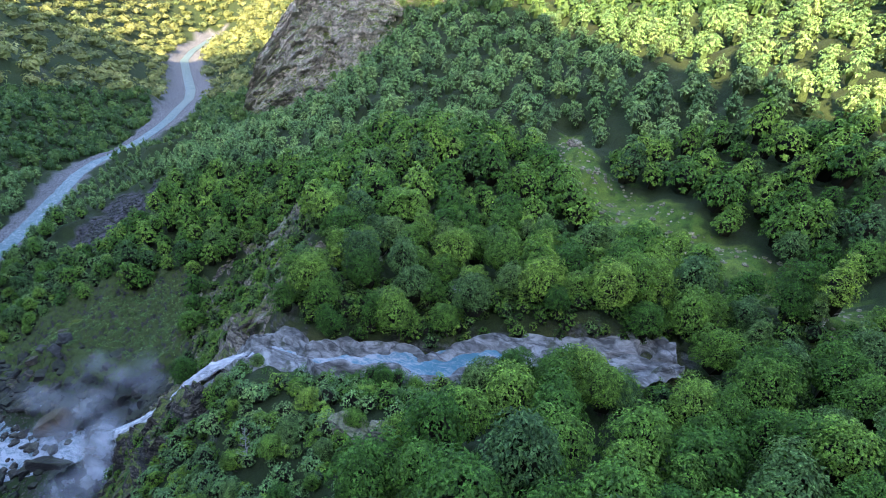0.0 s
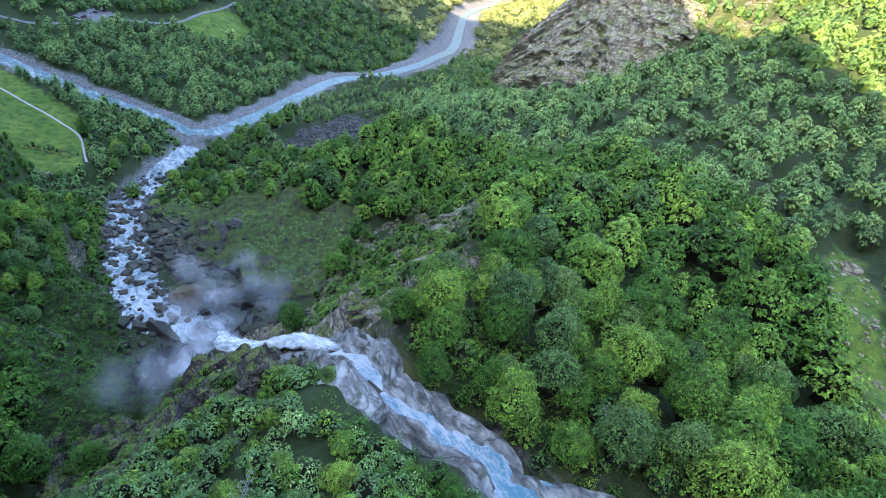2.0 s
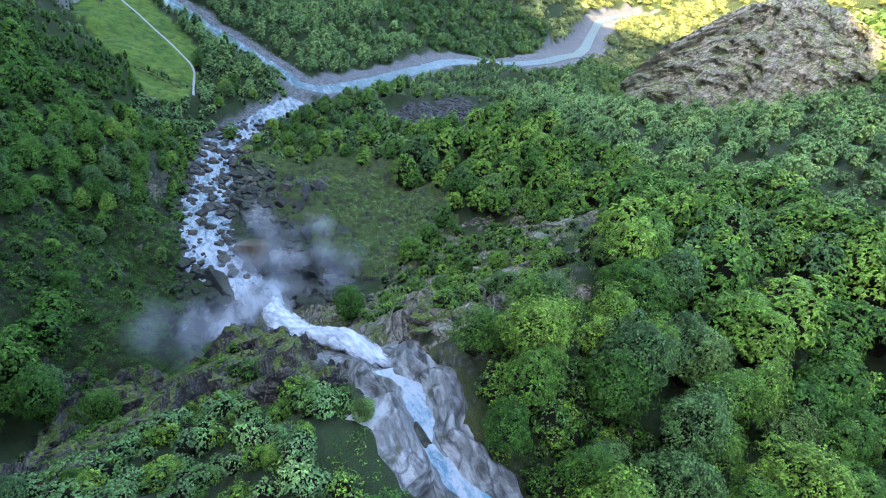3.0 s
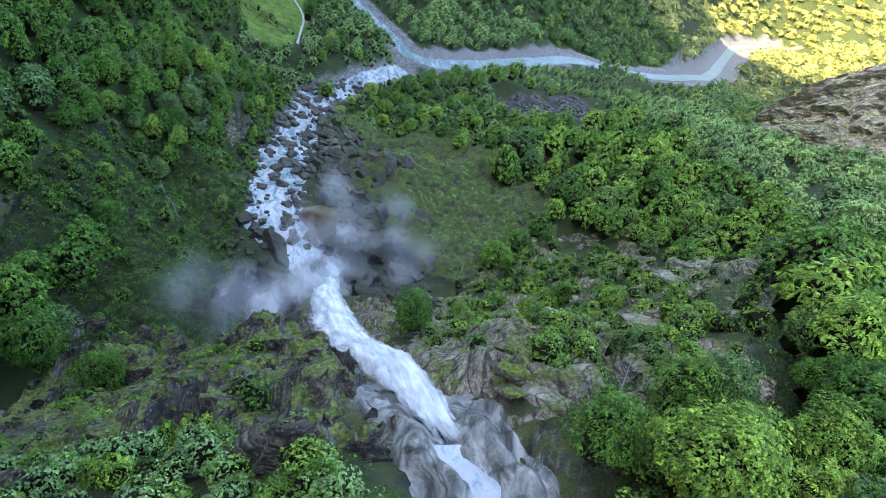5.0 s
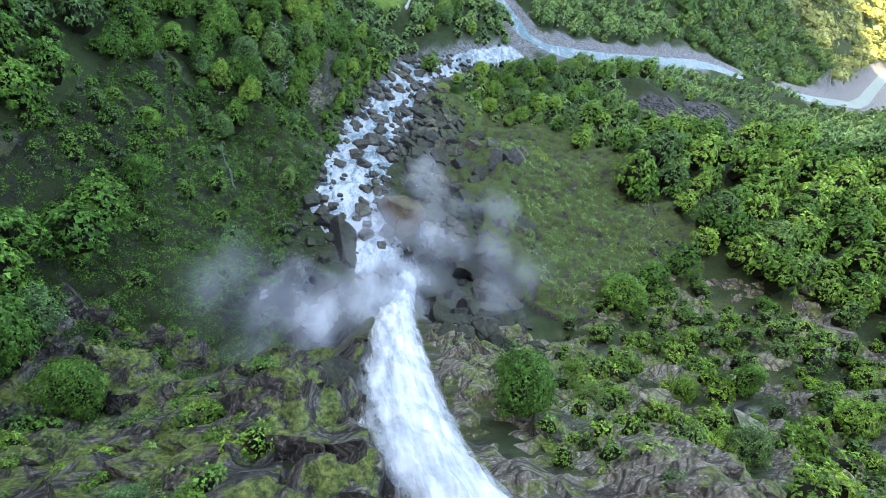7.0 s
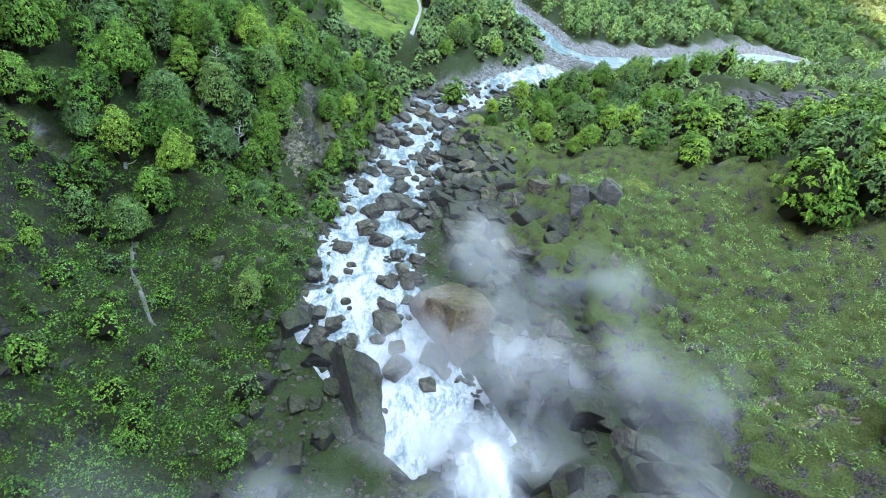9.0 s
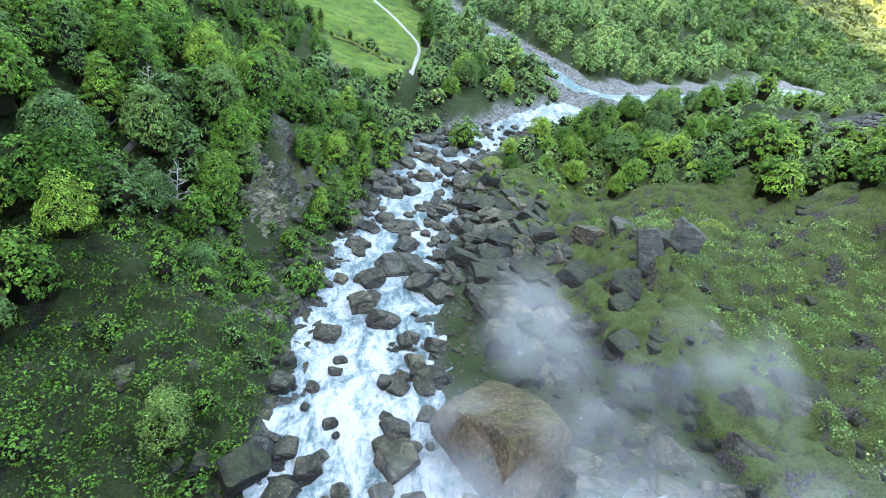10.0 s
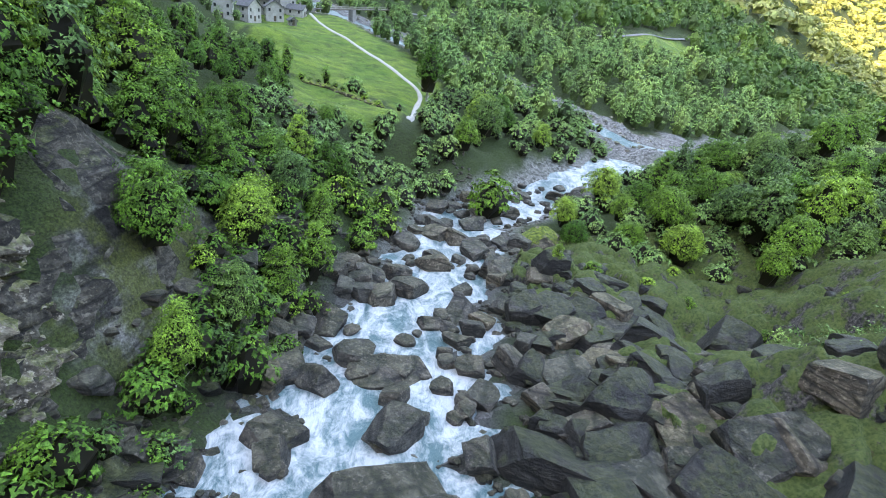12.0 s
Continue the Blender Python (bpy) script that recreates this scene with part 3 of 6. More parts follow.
# ---- spray that hangs over the foot of the fall ----
def mist_material():
    m = Mat("spray")
    u, v = m.attr("across"), m.attr("down")
    rr = m.math("ADD", m.math("MULTIPLY", u, u), m.math("MULTIPLY", v, v))
    soft = m.math("POWER", m.math("SUBTRACT", 1.0, rr, True), 2.2)
    n = m.ramp(m.noise(m.pos(), 0.11, 5, 0.6, distort=0.7), ((0.28, (0,) * 3), (0.66, (1,) * 3)))
    both = m.u("ShaderNodeMixShader", i0=0.45, i1=m.u("ShaderNodeBsdfDiffuse", Color=(0.93, 0.96, 0.97, 1)), i2=m.u("ShaderNodeBsdfTranslucent", Color=(0.93, 0.96, 0.97, 1)))
    thin = m.u("ShaderNodeMixShader", i0=m.math("MULTIPLY", m.math("MULTIPLY", soft, n), m.attr("thick")), i1=m.u("ShaderNodeBsdfTransparent"), i2=both)
    m.t.links.new(thin, m.out.inputs[0])
    return m.m


def build_mist():
    r = np.random.default_rng(12)
    verts, across, down, thick = [], [], [], []
    for (cx, cy, cz), spread_, count, size, dens in (((3, -176, 25), (4, 6, 3), 6, 9, 0.75), ((3, -161, 22), (6, 5, 2), 5, 8, 0.55), ((13, -164, 24), (5, 5, 3), 4, 8, 0.4), ((-6, -187, 33), (6, 6, 5), 8, 8, 0.6), ((-14, -192, 34), (8, 6, 4), 9, 8, 0.5), ((-24, -192, 31), (7, 6, 3), 5, 9, 0.3), ((-34, -186, 31), (9, 6, 3), 4, 11, 0.13),
                                                     ((-16, -177, 25), (8, 5, 2), 5, 8, 0.36), ((11, -148, 25), (10, 11, 4), 5, 9, 0.42), ((25, -146, 27), (10, 10, 3), 4, 10, 0.28), ((-6, -146, 19), (7, 12, 3), 5, 9, 0.3), ((36, -160, 30), (10, 9, 4), 4, 13, 0.2),
                                                     ((24, -172, 30), (8, 6, 3), 3, 10, 0.2), ((9, -124, 22), (6, 6, 4), 5, 7, 0.3), ((20, -127, 23), (7, 5, 3), 5, 7, 0.24), ((31, -125, 23), (6, 5, 3), 4, 7, 0.14)):
        for _ in range(count):
            c = np.array([cx, cy, cz]) + r.normal(size=3) * np.array(spread_) * 0.6
            n = np.array([0.1, -0.75, 0.85]) + r.normal(size=3) * 0.3
            n /= np.linalg.norm(n)
            a = np.cross(n, r.normal(size=3))
            a /= np.linalg.norm(a)
            b, s = np.cross(n, a), size * r.uniform(0.7, 1.35)
            g = np.linspace(-1, 1, 7)
            for v in g:
                for u in g:
                    bow = s * 0.25 * (1 - u * u) * (1 - v * v)
                    verts.append(c + a * u * s + b * v * s * 0.75 + n * bow)
                    across.append(u), down.append(v), thick.append(dens)
    k = len(verts) // 49
    faces = np.concatenate([grid_faces(7, 7) + 49 * i for i in range(k)])
    me = mesh_of("mist", verts, faces, mist_material(), True, (("across", across), ("down", down), ("thick", thick)))
    ob = tagged(new("spray_cloud", me), "drifting white spray hanging over the foot of the waterfall", "mist", kind="stuff")
    ob.visible_shadow = False


build_mist()


# ---- polished slabs of the upper gorge ----
def build_slabs():
    """Pale water-worn rock with scoops and a dark hole, in which the stream runs down to the lip."""
    c = along([p for p in GORGE if p[1] > -380] + CASCADE[1:4], 0.55)
    a = np.linspace(-1, 1, 61)[None, :]
    t = np.gradient(c[:, :2], axis=0)
    t /= np.hypot(t[:, 0], t[:, 1])[:, None]
    t = np.array([t[max(0, i - 9):i + 10].mean(0) for i in range(len(t))])
    half = np.interp(c[:, 1], (-381, -376, -370, -362, -330, -310, -290, -262, -250, -237), (1.0, 2.5, 5.5, 9, 7, 6.5, 7.5, 10, 10.5, 9))[:, None]
    x, y = c[:, 0:1] + t[:, 1:2] * a * half, c[:, 1:2] - t[:, 0:1] * a * half
    upper = np.clip((-333 - c[:, 1:2]) / 8, 0, 1)
    s, d = np.arange(len(c))[:, None] * 0.55 + 0 * a, a * half
    scoop = np.abs(rough(s * 0.55, d, 5.0, 12)) * 1.5 + np.abs(rough(s * 0.5, d * 1.3, 2.6, 30)) * 0.8 + rough(s * 0.35, d, 1.5, 50) * 0.16
    cleft = 2.4 * np.exp(-((a - 0.3 * np.sin(s * 0.13)) / 0.05) ** 2)
    hole = 7.0 * np.exp(-((x - 30.8) ** 2 + (y + 364.3) ** 2) / 2.6)
    wall = np.clip((np.abs(d) - 2.5) / 2.0, 0, 1)
    off = np.abs(d - 0.9 * np.sin(s * 0.33) - 0.5 * np.sin(s * 0.81))
    lip = np.interp(c[:, 1], (-266, -256), (1, 0))[:, None]
    bowl = c[:, 2:3] - 1.0 + 1.25 * (off / np.interp(c[:, 1], (-330, -318, -306, -296, -270), (2.0, 3.4, 2.6, 1.9, 2.2))[:, None]) ** 2 + 0.3 * scoop
    z = ground(x, y) + wall * (scoop * 0.45 - 0.1)
    z = lip * blend(bowl, z, (off - 3.0) / 4.0) + (1 - lip) * z
    z = (1 - upper) * z + upper * (c[:, 2:3] + 0.8 + 3.0 * np.abs(a) ** 1.6 + scoop * 0.8 - 0.5 - cleft)
    z = z - 5.0 * np.clip((-371 - c[:, 1:2]) / 8, 0, 1) - hole - 2.2 * np.clip((np.abs(a) - 0.8) / 0.2, 0, 1)
    me = mesh_of("slabs", np.c_[x.ravel(), y.ravel(), z.ravel()], grid_faces(len(c), 61), ROCK_POLISHED, True)
    tagged(new("gorge_slabs", me), "pale grey water-worn rock slabs with scoops and a dark cleft", "rock", kind="structure")


ROCK_POLISHED = polished_material()
build_slabs()


def cliff_sheet(name, start, along_, length, foot, top, lean, relief, material, label, n=110, m_=80):
    """A broken rock face with ledges and cracks, leaning back from a foot line."""
    u, v = np.meshgrid(np.linspace(0, 1, n), np.linspace(0, 1, m_))
    a = np.array(along_) / np.hypot(*along_)
    out = np.array([a[1], -a[0]])
    ft, tp = np.interp(u, np.linspace(0, 1, len(foot)), foot), np.interp(u, np.linspace(0, 1, len(top)), top)
    h = float(np.mean(top) - np.mean(foot))
    s, w = u * length, v * h
    block = np.round(rough(s, w * 1.6, h * 0.5, 12) * 2.2) / 2.2 + 0.6 * np.round(rough(s * 1.2 + w * 0.5, w * 2.0, h * 0.2, 30) * 2) / 2
    depth = -(v ** 1.3) * lean + relief * (block + 0.35 * rough(s, w, h * 0.1, 50) + 0.15 * rough(s, w, h * 0.04, 5))
    edge = np.clip(np.minimum(u, 1 - u) / 0.12, 0, 1)
    depth = depth - (1 - edge) * relief * 1.5
    z = ft + (tp - ft) * v + rough(s, w, h * 0.3, 20) * relief * 0.3 * v
    x, y = start[0] + a[0] * s + out[0] * depth, start[1] + a[1] * s + out[1] * depth
    me = mesh_of(name, np.c_[x.ravel(), y.ravel(), z.ravel()], grid_faces(m_, n), material, False)
    return tagged(new(name, me), label, "cliff", kind="structure")


def rock_apron(low, high, keep, dirx, diry, wide, tall, seed, material, name, label, step=0.75):
    """Tilted strata that break through the ground: saw-tooth slabs with sharp scarps."""
    ax, ay = np.arange(low[0], high[0], step), np.arange(low[1], high[1], step)
    x, y = np.meshgrid(ax, ay)
    s = (x * dirx + y * diry) / wide + rough(x, y, 26, 12 + seed) * 0.9 + rough(x, y, 8, 30) * 0.3
    tooth = s - np.floor(s)
    cross = (x * diry - y * dirx) / (wide * 2.2) + rough(x, y, 14, 40 + seed) * 0.5
    slab = np.sin(np.floor(s) * 12.9898 + np.floor(cross) * 78.233) * 0.5
    joint = np.abs(cross - np.floor(cross) - 0.5) > 0.47
    up = tall * (tooth ** 1.3 - 0.35) + slab * tall * 0.7 - joint * tall * 0.5 + rough(x, y, 2.2, 50) * 0.12
    inside_ = np.minimum.reduce([x - low[0], high[0] - x, y - low[1], high[1] - y])
    z = ground(x, y) + up + (keep - 0.5 + rough(x, y, 17, 24 + seed) * 0.55 + rough(x, y, 6, 6) * 0.25) * tall * 1.6 - np.clip(4 - inside_, 0, 4) * tall
    z = z - np.clip((8.5 - near_line(CASCADE, x.ravel(), y.ravel())[0].reshape(x.shape)) / 3, 0, 1) * tall * 1.1
    me = mesh_of(name, np.c_[x.ravel(), y.ravel(), z.ravel()], grid_faces(len(ay), len(ax)), material, False)
    return tagged(new(name, me), label, "rock", kind="structure")


ROCK_LEDGE = rock_material("dark banded gneiss", (0.014, 0.012, 0.011), (0.055, 0.048, 0.044), (0.22, 0.205, 0.19), moss=0.62, wet=0.2, scale=0.8)
ROCK_SLOPE = rock_material("grey banded gneiss", (0.045, 0.042, 0.038), (0.16, 0.15, 0.138), (0.40, 0.385, 0.36), moss=0.55, scale=0.8)
ROCK_BANK = rock_material("dark bank rock", (0.010, 0.009, 0.009), (0.034, 0.031, 0.028), (0.13, 0.125, 0.115), moss=0.2, wet=0.3)
rock_apron((-64, -272), (4, -196), 0.95, -0.56, 0.83, 5.6, 3.0, 0, ROCK_LEDGE, "rock_ledges", "dark tilted rock ledges with cushions of moss beside the fall")
rock_apron((-2, -268), (50, -178), 0.85, -0.5, 0.86, 4.6, 2.0, 4, ROCK_SLOPE, "rock_ledges", "grey tilted rock ledges with moss beside the fall")
rock_apron((44, -244), (114, -148), 0.40, -0.3, 0.95, 4.5, 2.2, 7, ROCK_SLOPE, "rock_ledges", "pale flat outcrops that break through the slope woods", 1.1)
rock_apron((-46, -138), (-18, -40), 0.35, 1.0, 0.1, 3.0, 1.2, 2, ROCK_BANK, "bank_ledges", "dark broken rock ledges of the steep stream bank")

# ---- rocks ----
def rock_form(seed, flat=0.7, points=9, bevel=0.04, sub=3, box=True):
    """An angular block, about 2 m across: a lump cut by planes, with a little roughness."""
    r = np.random.default_rng(seed)
    bm = bmesh.new()
    bmesh.ops.create_icosphere(bm, subdivisions=sub, radius=1.12)
    v = np.array([q.co[:] for q in bm.verts])
    sides = np.concatenate([np.eye(3), -np.eye(3)]) + r.normal(size=(6, 3)) * 0.16
    for i in range(points + 6 * box):
        n = sides[i - points] if i >= points else r.normal(size=3)
        n = n / np.linalg.norm(n)
        over = v @ n - (r.uniform(0.55, 0.78) if i >= points else r.uniform(0.62, 0.95))
        v -= np.clip(over, 0, None)[:, None] * n * 0.985
    v += bevel * 0.55 * r.normal(size=v.shape) * (0.5 if sub > 2 else 1.0)
    v[:, 2] *= flat
    for q, c in zip(bm.verts, v):
        q.co = c
    return bm


def rock_mesh(seed, material, **more):
    bm = rock_form(seed, **more)
    me = bpy.data.meshes.new("rock")
    bm.to_mesh(me)
    bm.free()
    me.materials.append(material)
    return me


def rock_arrays(seed, **more):
    bm = rock_form(seed, **more)
    bm.verts.index_update()
    v = np.array([q.co[:] for q in bm.verts])
    f = np.array([[q.index for q in face.verts] for face in bm.faces])
    bm.free()
    return v, f


def set_rock(me, name, x, y, size, r, label, group="", sink=0.3, stretch=(1, 1, 1), turn=None, z=None, category="boulder"):
    ob = new(name, me)
    rot = Euler(turn if turn else (r.uniform(-0.35, 0.35), r.uniform(-0.35, 0.35), r.uniform(0, 6.28)))
    h = float(ground(np.array([x]), np.array([y]))[0]) if z is None else z
    ob.matrix_basis = Matrix.LocRotScale((x, y, h + size * stretch[2] * (0.7 - 2 * sink) * 0.6), rot, Vector(stretch) * size)
    return tagged(ob, label, category, group)


DARK = [rock_mesh(100 + i, ROCK_DARK, flat=0.75, points=4, bevel=0.03) for i in range(10)]
GREY = [rock_mesh(120 + i, ROCK_PALE, flat=0.7) for i in range(6)]
MOSSY = [rock_mesh(140 + i, ROCK_MOSS, flat=0.75, points=16, bevel=0.06, box=False) for i in range(8)]
ROCK_WET = rock_material("wet grey boulder", (0.011, 0.011, 0.011), (0.042, 0.040, 0.037), (0.115, 0.108, 0.10), moss=0.06, wet=0.5)
WET = [rock_mesh(160 + i, ROCK_WET, flat=0.72, points=5, bevel=0.03) for i in range(10)]
ROCK_BROWN = rock_material("brown boulder", (0.038, 0.029, 0.021), (0.088, 0.067, 0.049), (0.16, 0.125, 0.092), moss=0.15, scale=0.8, cracks=0.2)
ROCK_TAN = rock_material("tan boulder", (0.03, 0.027, 0.022), (0.085, 0.076, 0.063), (0.17, 0.155, 0.132), moss=0.08, wet=0.25)
TAN = [rock_mesh(170 + i, ROCK_TAN, flat=0.72, points=4, bevel=0.03) for i in range(5)]
BROWN = [rock_mesh(181 + i, ROCK_BROWN, flat=0.75, points=3, bevel=0.015, sub=4) for i in range(3)]
ROCK_SLATE = rock_material("smooth grey slab", (0.06, 0.062, 0.068), (0.105, 0.108, 0.118), (0.15, 0.155, 0.165), moss=0.15, wet=0.3, scale=0.35, cracks=0.1)
SLATE = [rock_mesh(186 + i, ROCK_SLATE, flat=0.9, points=4) for i in range(2)]
rr = random.Random(5)

LEDGE = [rock_mesh(190 + i, ROCK_LEDGE, flat=0.8, points=3) for i in range(5)]

SMOOTH = rock_mesh(189, ROCK_POLISHED, flat=0.75, points=3)

# boulders in the stream, thick where it breaks and open along its white threads
stream_line = along(STREAM, 1.0)
extra = []
for i in range(250):
    s = stream_line[rr.randrange(16, len(stream_line) - 45)]
    off = rr.uniform(-1, 1)
    off = math.copysign(abs(off) ** 0.85, off) * 12.0
    if rr.random() < 0.15 and abs(off) < 3:
        off *= 2.5
    x, y = s[0] + off, s[1] + rr.uniform(-1, 1)
    size = rr.choice((0.7, 0.9, 1.1, 1.3, 1.5, 1.8, 2.2, 2.7))
    if size < 1.4:
        extra.append((x, y, size * 1.1))
        continue
    set_rock(rr.choice(WET * 3 + TAN), "boulder", x, y, size, rr, "wet grey angular boulder standing in white water", "boulders in the stream", stretch=(1.15, 0.95, 1.0), sink=0.22, z=max(s[2] - 0.15, float(ground(np.array([x]), np.array([y]))[0])))
# dark blocks on the bank by the stream
extra_dark = []
for i in range(640):
    while True:
        x, y = rr.uniform(-4, 62), rr.uniform(-165, -40)
        if inside(BOULDERS, np.array([x]), np.array([y]))[0] and rr.random() < math.exp(-max(0, x - 8) / 10):
            break
    size = rr.choice((0.6, 0.8, 0.9, 1.1, 1.3, 1.6, 1.9, 2.2, 2.7, 3.2, 3.8))
    if size < 2.0:
        extra_dark.append((x, y, size))
        continue
    if y > -58 and size > 3:
        continue
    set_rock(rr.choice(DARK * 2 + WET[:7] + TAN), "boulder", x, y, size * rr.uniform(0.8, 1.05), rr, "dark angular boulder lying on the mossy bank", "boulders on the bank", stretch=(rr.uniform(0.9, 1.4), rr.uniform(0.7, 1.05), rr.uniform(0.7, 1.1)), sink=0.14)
# broken rock at the foot of the wooded bank
for i in range(90):
    s = stream_line[rr.randrange(50, 125)]
    x, y = s[0] - rr.uniform(11.5, 18), s[1] + rr.uniform(-1.5, 1.5)
    set_rock(rr.choice(WET + DARK[:4]), "rock", x, y, rr.choice((0.9, 1.2, 1.5, 1.9, 2.4)), rr, "grey broken rock along the foot of the wooded bank", "rocks along the bank", stretch=(1.2, 0.9, 0.9), sink=0.2, category="rock")
# wet black rocks round the foot of the fall
for i in range(110):
    left = i % 5 < 2
    x, y = (rr.uniform(-30, -17), rr.uniform(-186, -140)) if left else (rr.uniform(11, 36), rr.uniform(-192, -150))
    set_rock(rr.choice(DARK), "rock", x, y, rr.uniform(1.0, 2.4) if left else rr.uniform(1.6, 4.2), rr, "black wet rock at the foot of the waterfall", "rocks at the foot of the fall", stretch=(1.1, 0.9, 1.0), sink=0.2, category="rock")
# single rocks that stand out
for me, x, y, size, stretch, turn, label, z in (
        (BROWN[0], 0.2, -136.0, 10.4, (0.8, 1.05, 0.75), (-0.30, 0.16, 0.45), "huge brown boulder at the foot of the fall", 16.2),
        (BROWN[1], 15.5, -139.0, 5.6, (1.2, 1.0, 0.8), (0.1, 0.2, 1.2), "brown boulder beside the foot of the fall", 15.5),
        (DARK[1], -12.8, -154.5, 8.4, (0.55, 1.35, 0.75), (0.1, 0.3, 0.34), "tall dark slab leaning into the foaming water", 15.0),
        (DARK[4], -25.5, -141.5, 3.0, (1.1, 1.0, 1.0), (0.3, 0.1, 0.8), "black wet boulder at the edge of the stream", None),
        (BROWN[2], 17.0, -102.0, 2.4, (1.2, 1.0, 0.6), (0.5, 0.0, 0.1), "tan flat-faced boulder among darker rocks", None),
        (SLATE[0], 31.4, -96.0, 4.6, (0.74, 0.28, 1.9), (-0.36, -0.24, 0.1), "upright split slab with a smooth grey face", 18.2),
        (SLATE[1], 37.4, -93.5, 5.0, (0.74, 0.28, 2.0), (-0.34, 0.24, -0.15), "upright split slab with a smooth grey face", 18.6),
        (MOSSY[0], 11.0, -27.5, 3.4, (1.2, 1.0, 0.95), None, "mossy brown boulder beside the braided stream", None),
        (WET[3], -12.5, -76.0, 3.6, (1.5, 1.0, 0.75), (0.1, -0.1, 0.3), "long grey rock splitting the stream", None),
        (DARK[1], 2.5, -89.0, 4.6, (1.7, 0.8, 0.7), (-0.3, 0.1, -0.25), "long black wedge of rock beside the white water", None),
        (DARK[5], 9.0, -93.0, 4.0, (1.4, 0.9, 0.7), (-0.2, 0.2, 0.5), "black angular boulder wet with spray", None),
        (WET[5], -11.0, -94.0, 4.6, (1.5, 0.9, 0.75), (0.1, 0.1, 0.35), "great layered boulder in the middle of the stream", None),
        (WET[7], -2.5, -95.5, 2.4, (0.9, 1.5, 0.9), (0.3, 0.2, 0.6), "square-cut boulder with a flat tan top", None),
        (DARK[3], 6.0, -61.0, 3.4, (1.1, 1.0, 1.0), None, "black angular boulder beside a still pool", None),
        (DARK[5], 12.0, -57.0, 2.6, (1.0, 0.8, 1.2), None, "black angular boulder tilted on moss", None),
        (DARK[8], 8.5, -49.0, 3.6, (0.9, 0.8, 1.3), (0.2, 0.3, 0.1), "cracked mossy boulder with a small tree on it", None),
        (MOSSY[3], 53.0, -78.0, 4.6, (1.5, 1.0, 0.8), None, "broad mossy rock mound", None),
        (SMOOTH, -5.0, -287.0, 6.6, (0.95, 1.5, 0.55), (0.18, -0.32, 0.15), "great smooth grey slab tilted beside the lip of the fall", 112.6),
        (WET[2], 4.0, -283.5, 2.2, (0.6, 2.0, 0.8), (0.1, 0.1, 0.3), "dark water-worn fin of rock splitting the stream", 106.2),
        (DARK[7], 2.2, -258.5, 2.6, (0.6, 1.9, 0.9), (-0.5, 0.0, 0.1), "dark rock fin that parts the falling water", 97.0),
        (DARK[9], -10.0, -222.0, 5.4, (1.0, 1.2, 1.1), (0.2, 0.3, 0.4), "dark wet nose of rock beside the waterfall", 58.0),
        (GREY[0], -19.5, -324.5, 3.2, (1.0, 1.4, 1.1), (0.2, 0.2, 0.2), "pale broken rock among shrubs", None),
        (GREY[2], -21.5, -319.0, 3.8, (1.0, 1.5, 1.0), (0.1, 0.3, -0.2), "pale broken rock among shrubs", None),
        (GREY[1], 188.0, -312.0, 4.4, (1.1, 0.9, 1.0), None, "pale rock in a grassy clearing", None),
        (GREY[3], 140.0, -319.0, 3.2, (1.2, 1.0, 0.9), None, "heap of pale rock in a grassy clearing", None),
        (GREY[4], 146.0, -317.0, 2.6, (1.2, 1.0, 0.9), None, "heap of pale rock in a grassy clearing", None),
        (GREY[5], 80.0, -148.5, 3.2, (1.2, 0.9, 0.9), None, "white-faced rock below the wooded slope", None),
        (GREY[0], 76.5, -151.5, 2.8, (1.2, 0.9, 0.9), None, "grey-faced rock below the wooded slope", None)):
    set_rock(me, "rock", x, y, size, rr, label, stretch=stretch, turn=turn, z=z, sink=0.2, category="rock")

# tilted ledges beside the fall: dark and mossy on one side, paler on the other
for i in range(40):
    s = rr.random()
    x, y = -17.0 - 30 * s ** 1.1 + rr.uniform(-2, 2), -262 + 38 * rr.random() + 6 * s
    k = rr.uniform(2.4, 5.0)
    set_rock(LEDGE[i % 5], "rock_ledge", x, y, k, rr, "dark tilted rock ledge with cushions of moss beside the waterfall", "ledges beside the fall",
             stretch=(rr.uniform(1.5, 2.3), 0.9, 0.42), turn=(rr.uniform(-0.75, -0.45), rr.uniform(0.15, 0.35), rr.uniform(0.42, 0.75)), sink=0.30, category="rock")
for i in range(22):
    x, y = 13 + 24 * rr.random() ** 1.3, -262 + 58 * rr.random()
    set_rock(rr.choice(GREY + WET[:3] + MOSSY[:2]), "rock_ledge", x, y, rr.uniform(1.6, 3.8), rr, "tilted grey rock ledge with moss beside the waterfall", "ledges beside the fall",
             stretch=(1.2, 1.5, 0.5), turn=(rr.uniform(-0.8, -0.4), rr.uniform(-0.3, 0.2), rr.uniform(-0.4, 0.5)), sink=0.2, category="rock")
# broken outcrops on the wooded slope and the cliff on the left bank
for x, y, size in ((58, -231, 5.0), (66, -226, 3.6), (52, -236, 4.0), (78, -212, 4.2), (88, -205, 5.5), (98, -202, 4.8), (72, -196, 3.4), (84, -188, 4.0), (92, -184, 3.2), (104, -176, 3.4), (110, -158, 4.2), (62, -205, 3.2), (46, -210, 3.4), (106, -190, 4.4), (48, -222, 3.8)):
    set_rock(rr.choice(GREY), "outcrop", x, y, size, rr, "pale flat outcrop showing through the slope woods", "outcrops on the slope", stretch=(1.5, 1.0, 0.6),
             turn=(rr.uniform(-0.7, -0.3), rr.uniform(-0.2, 0.2), rr.uniform(-0.3, 0.5)), sink=0.12, category="rock")
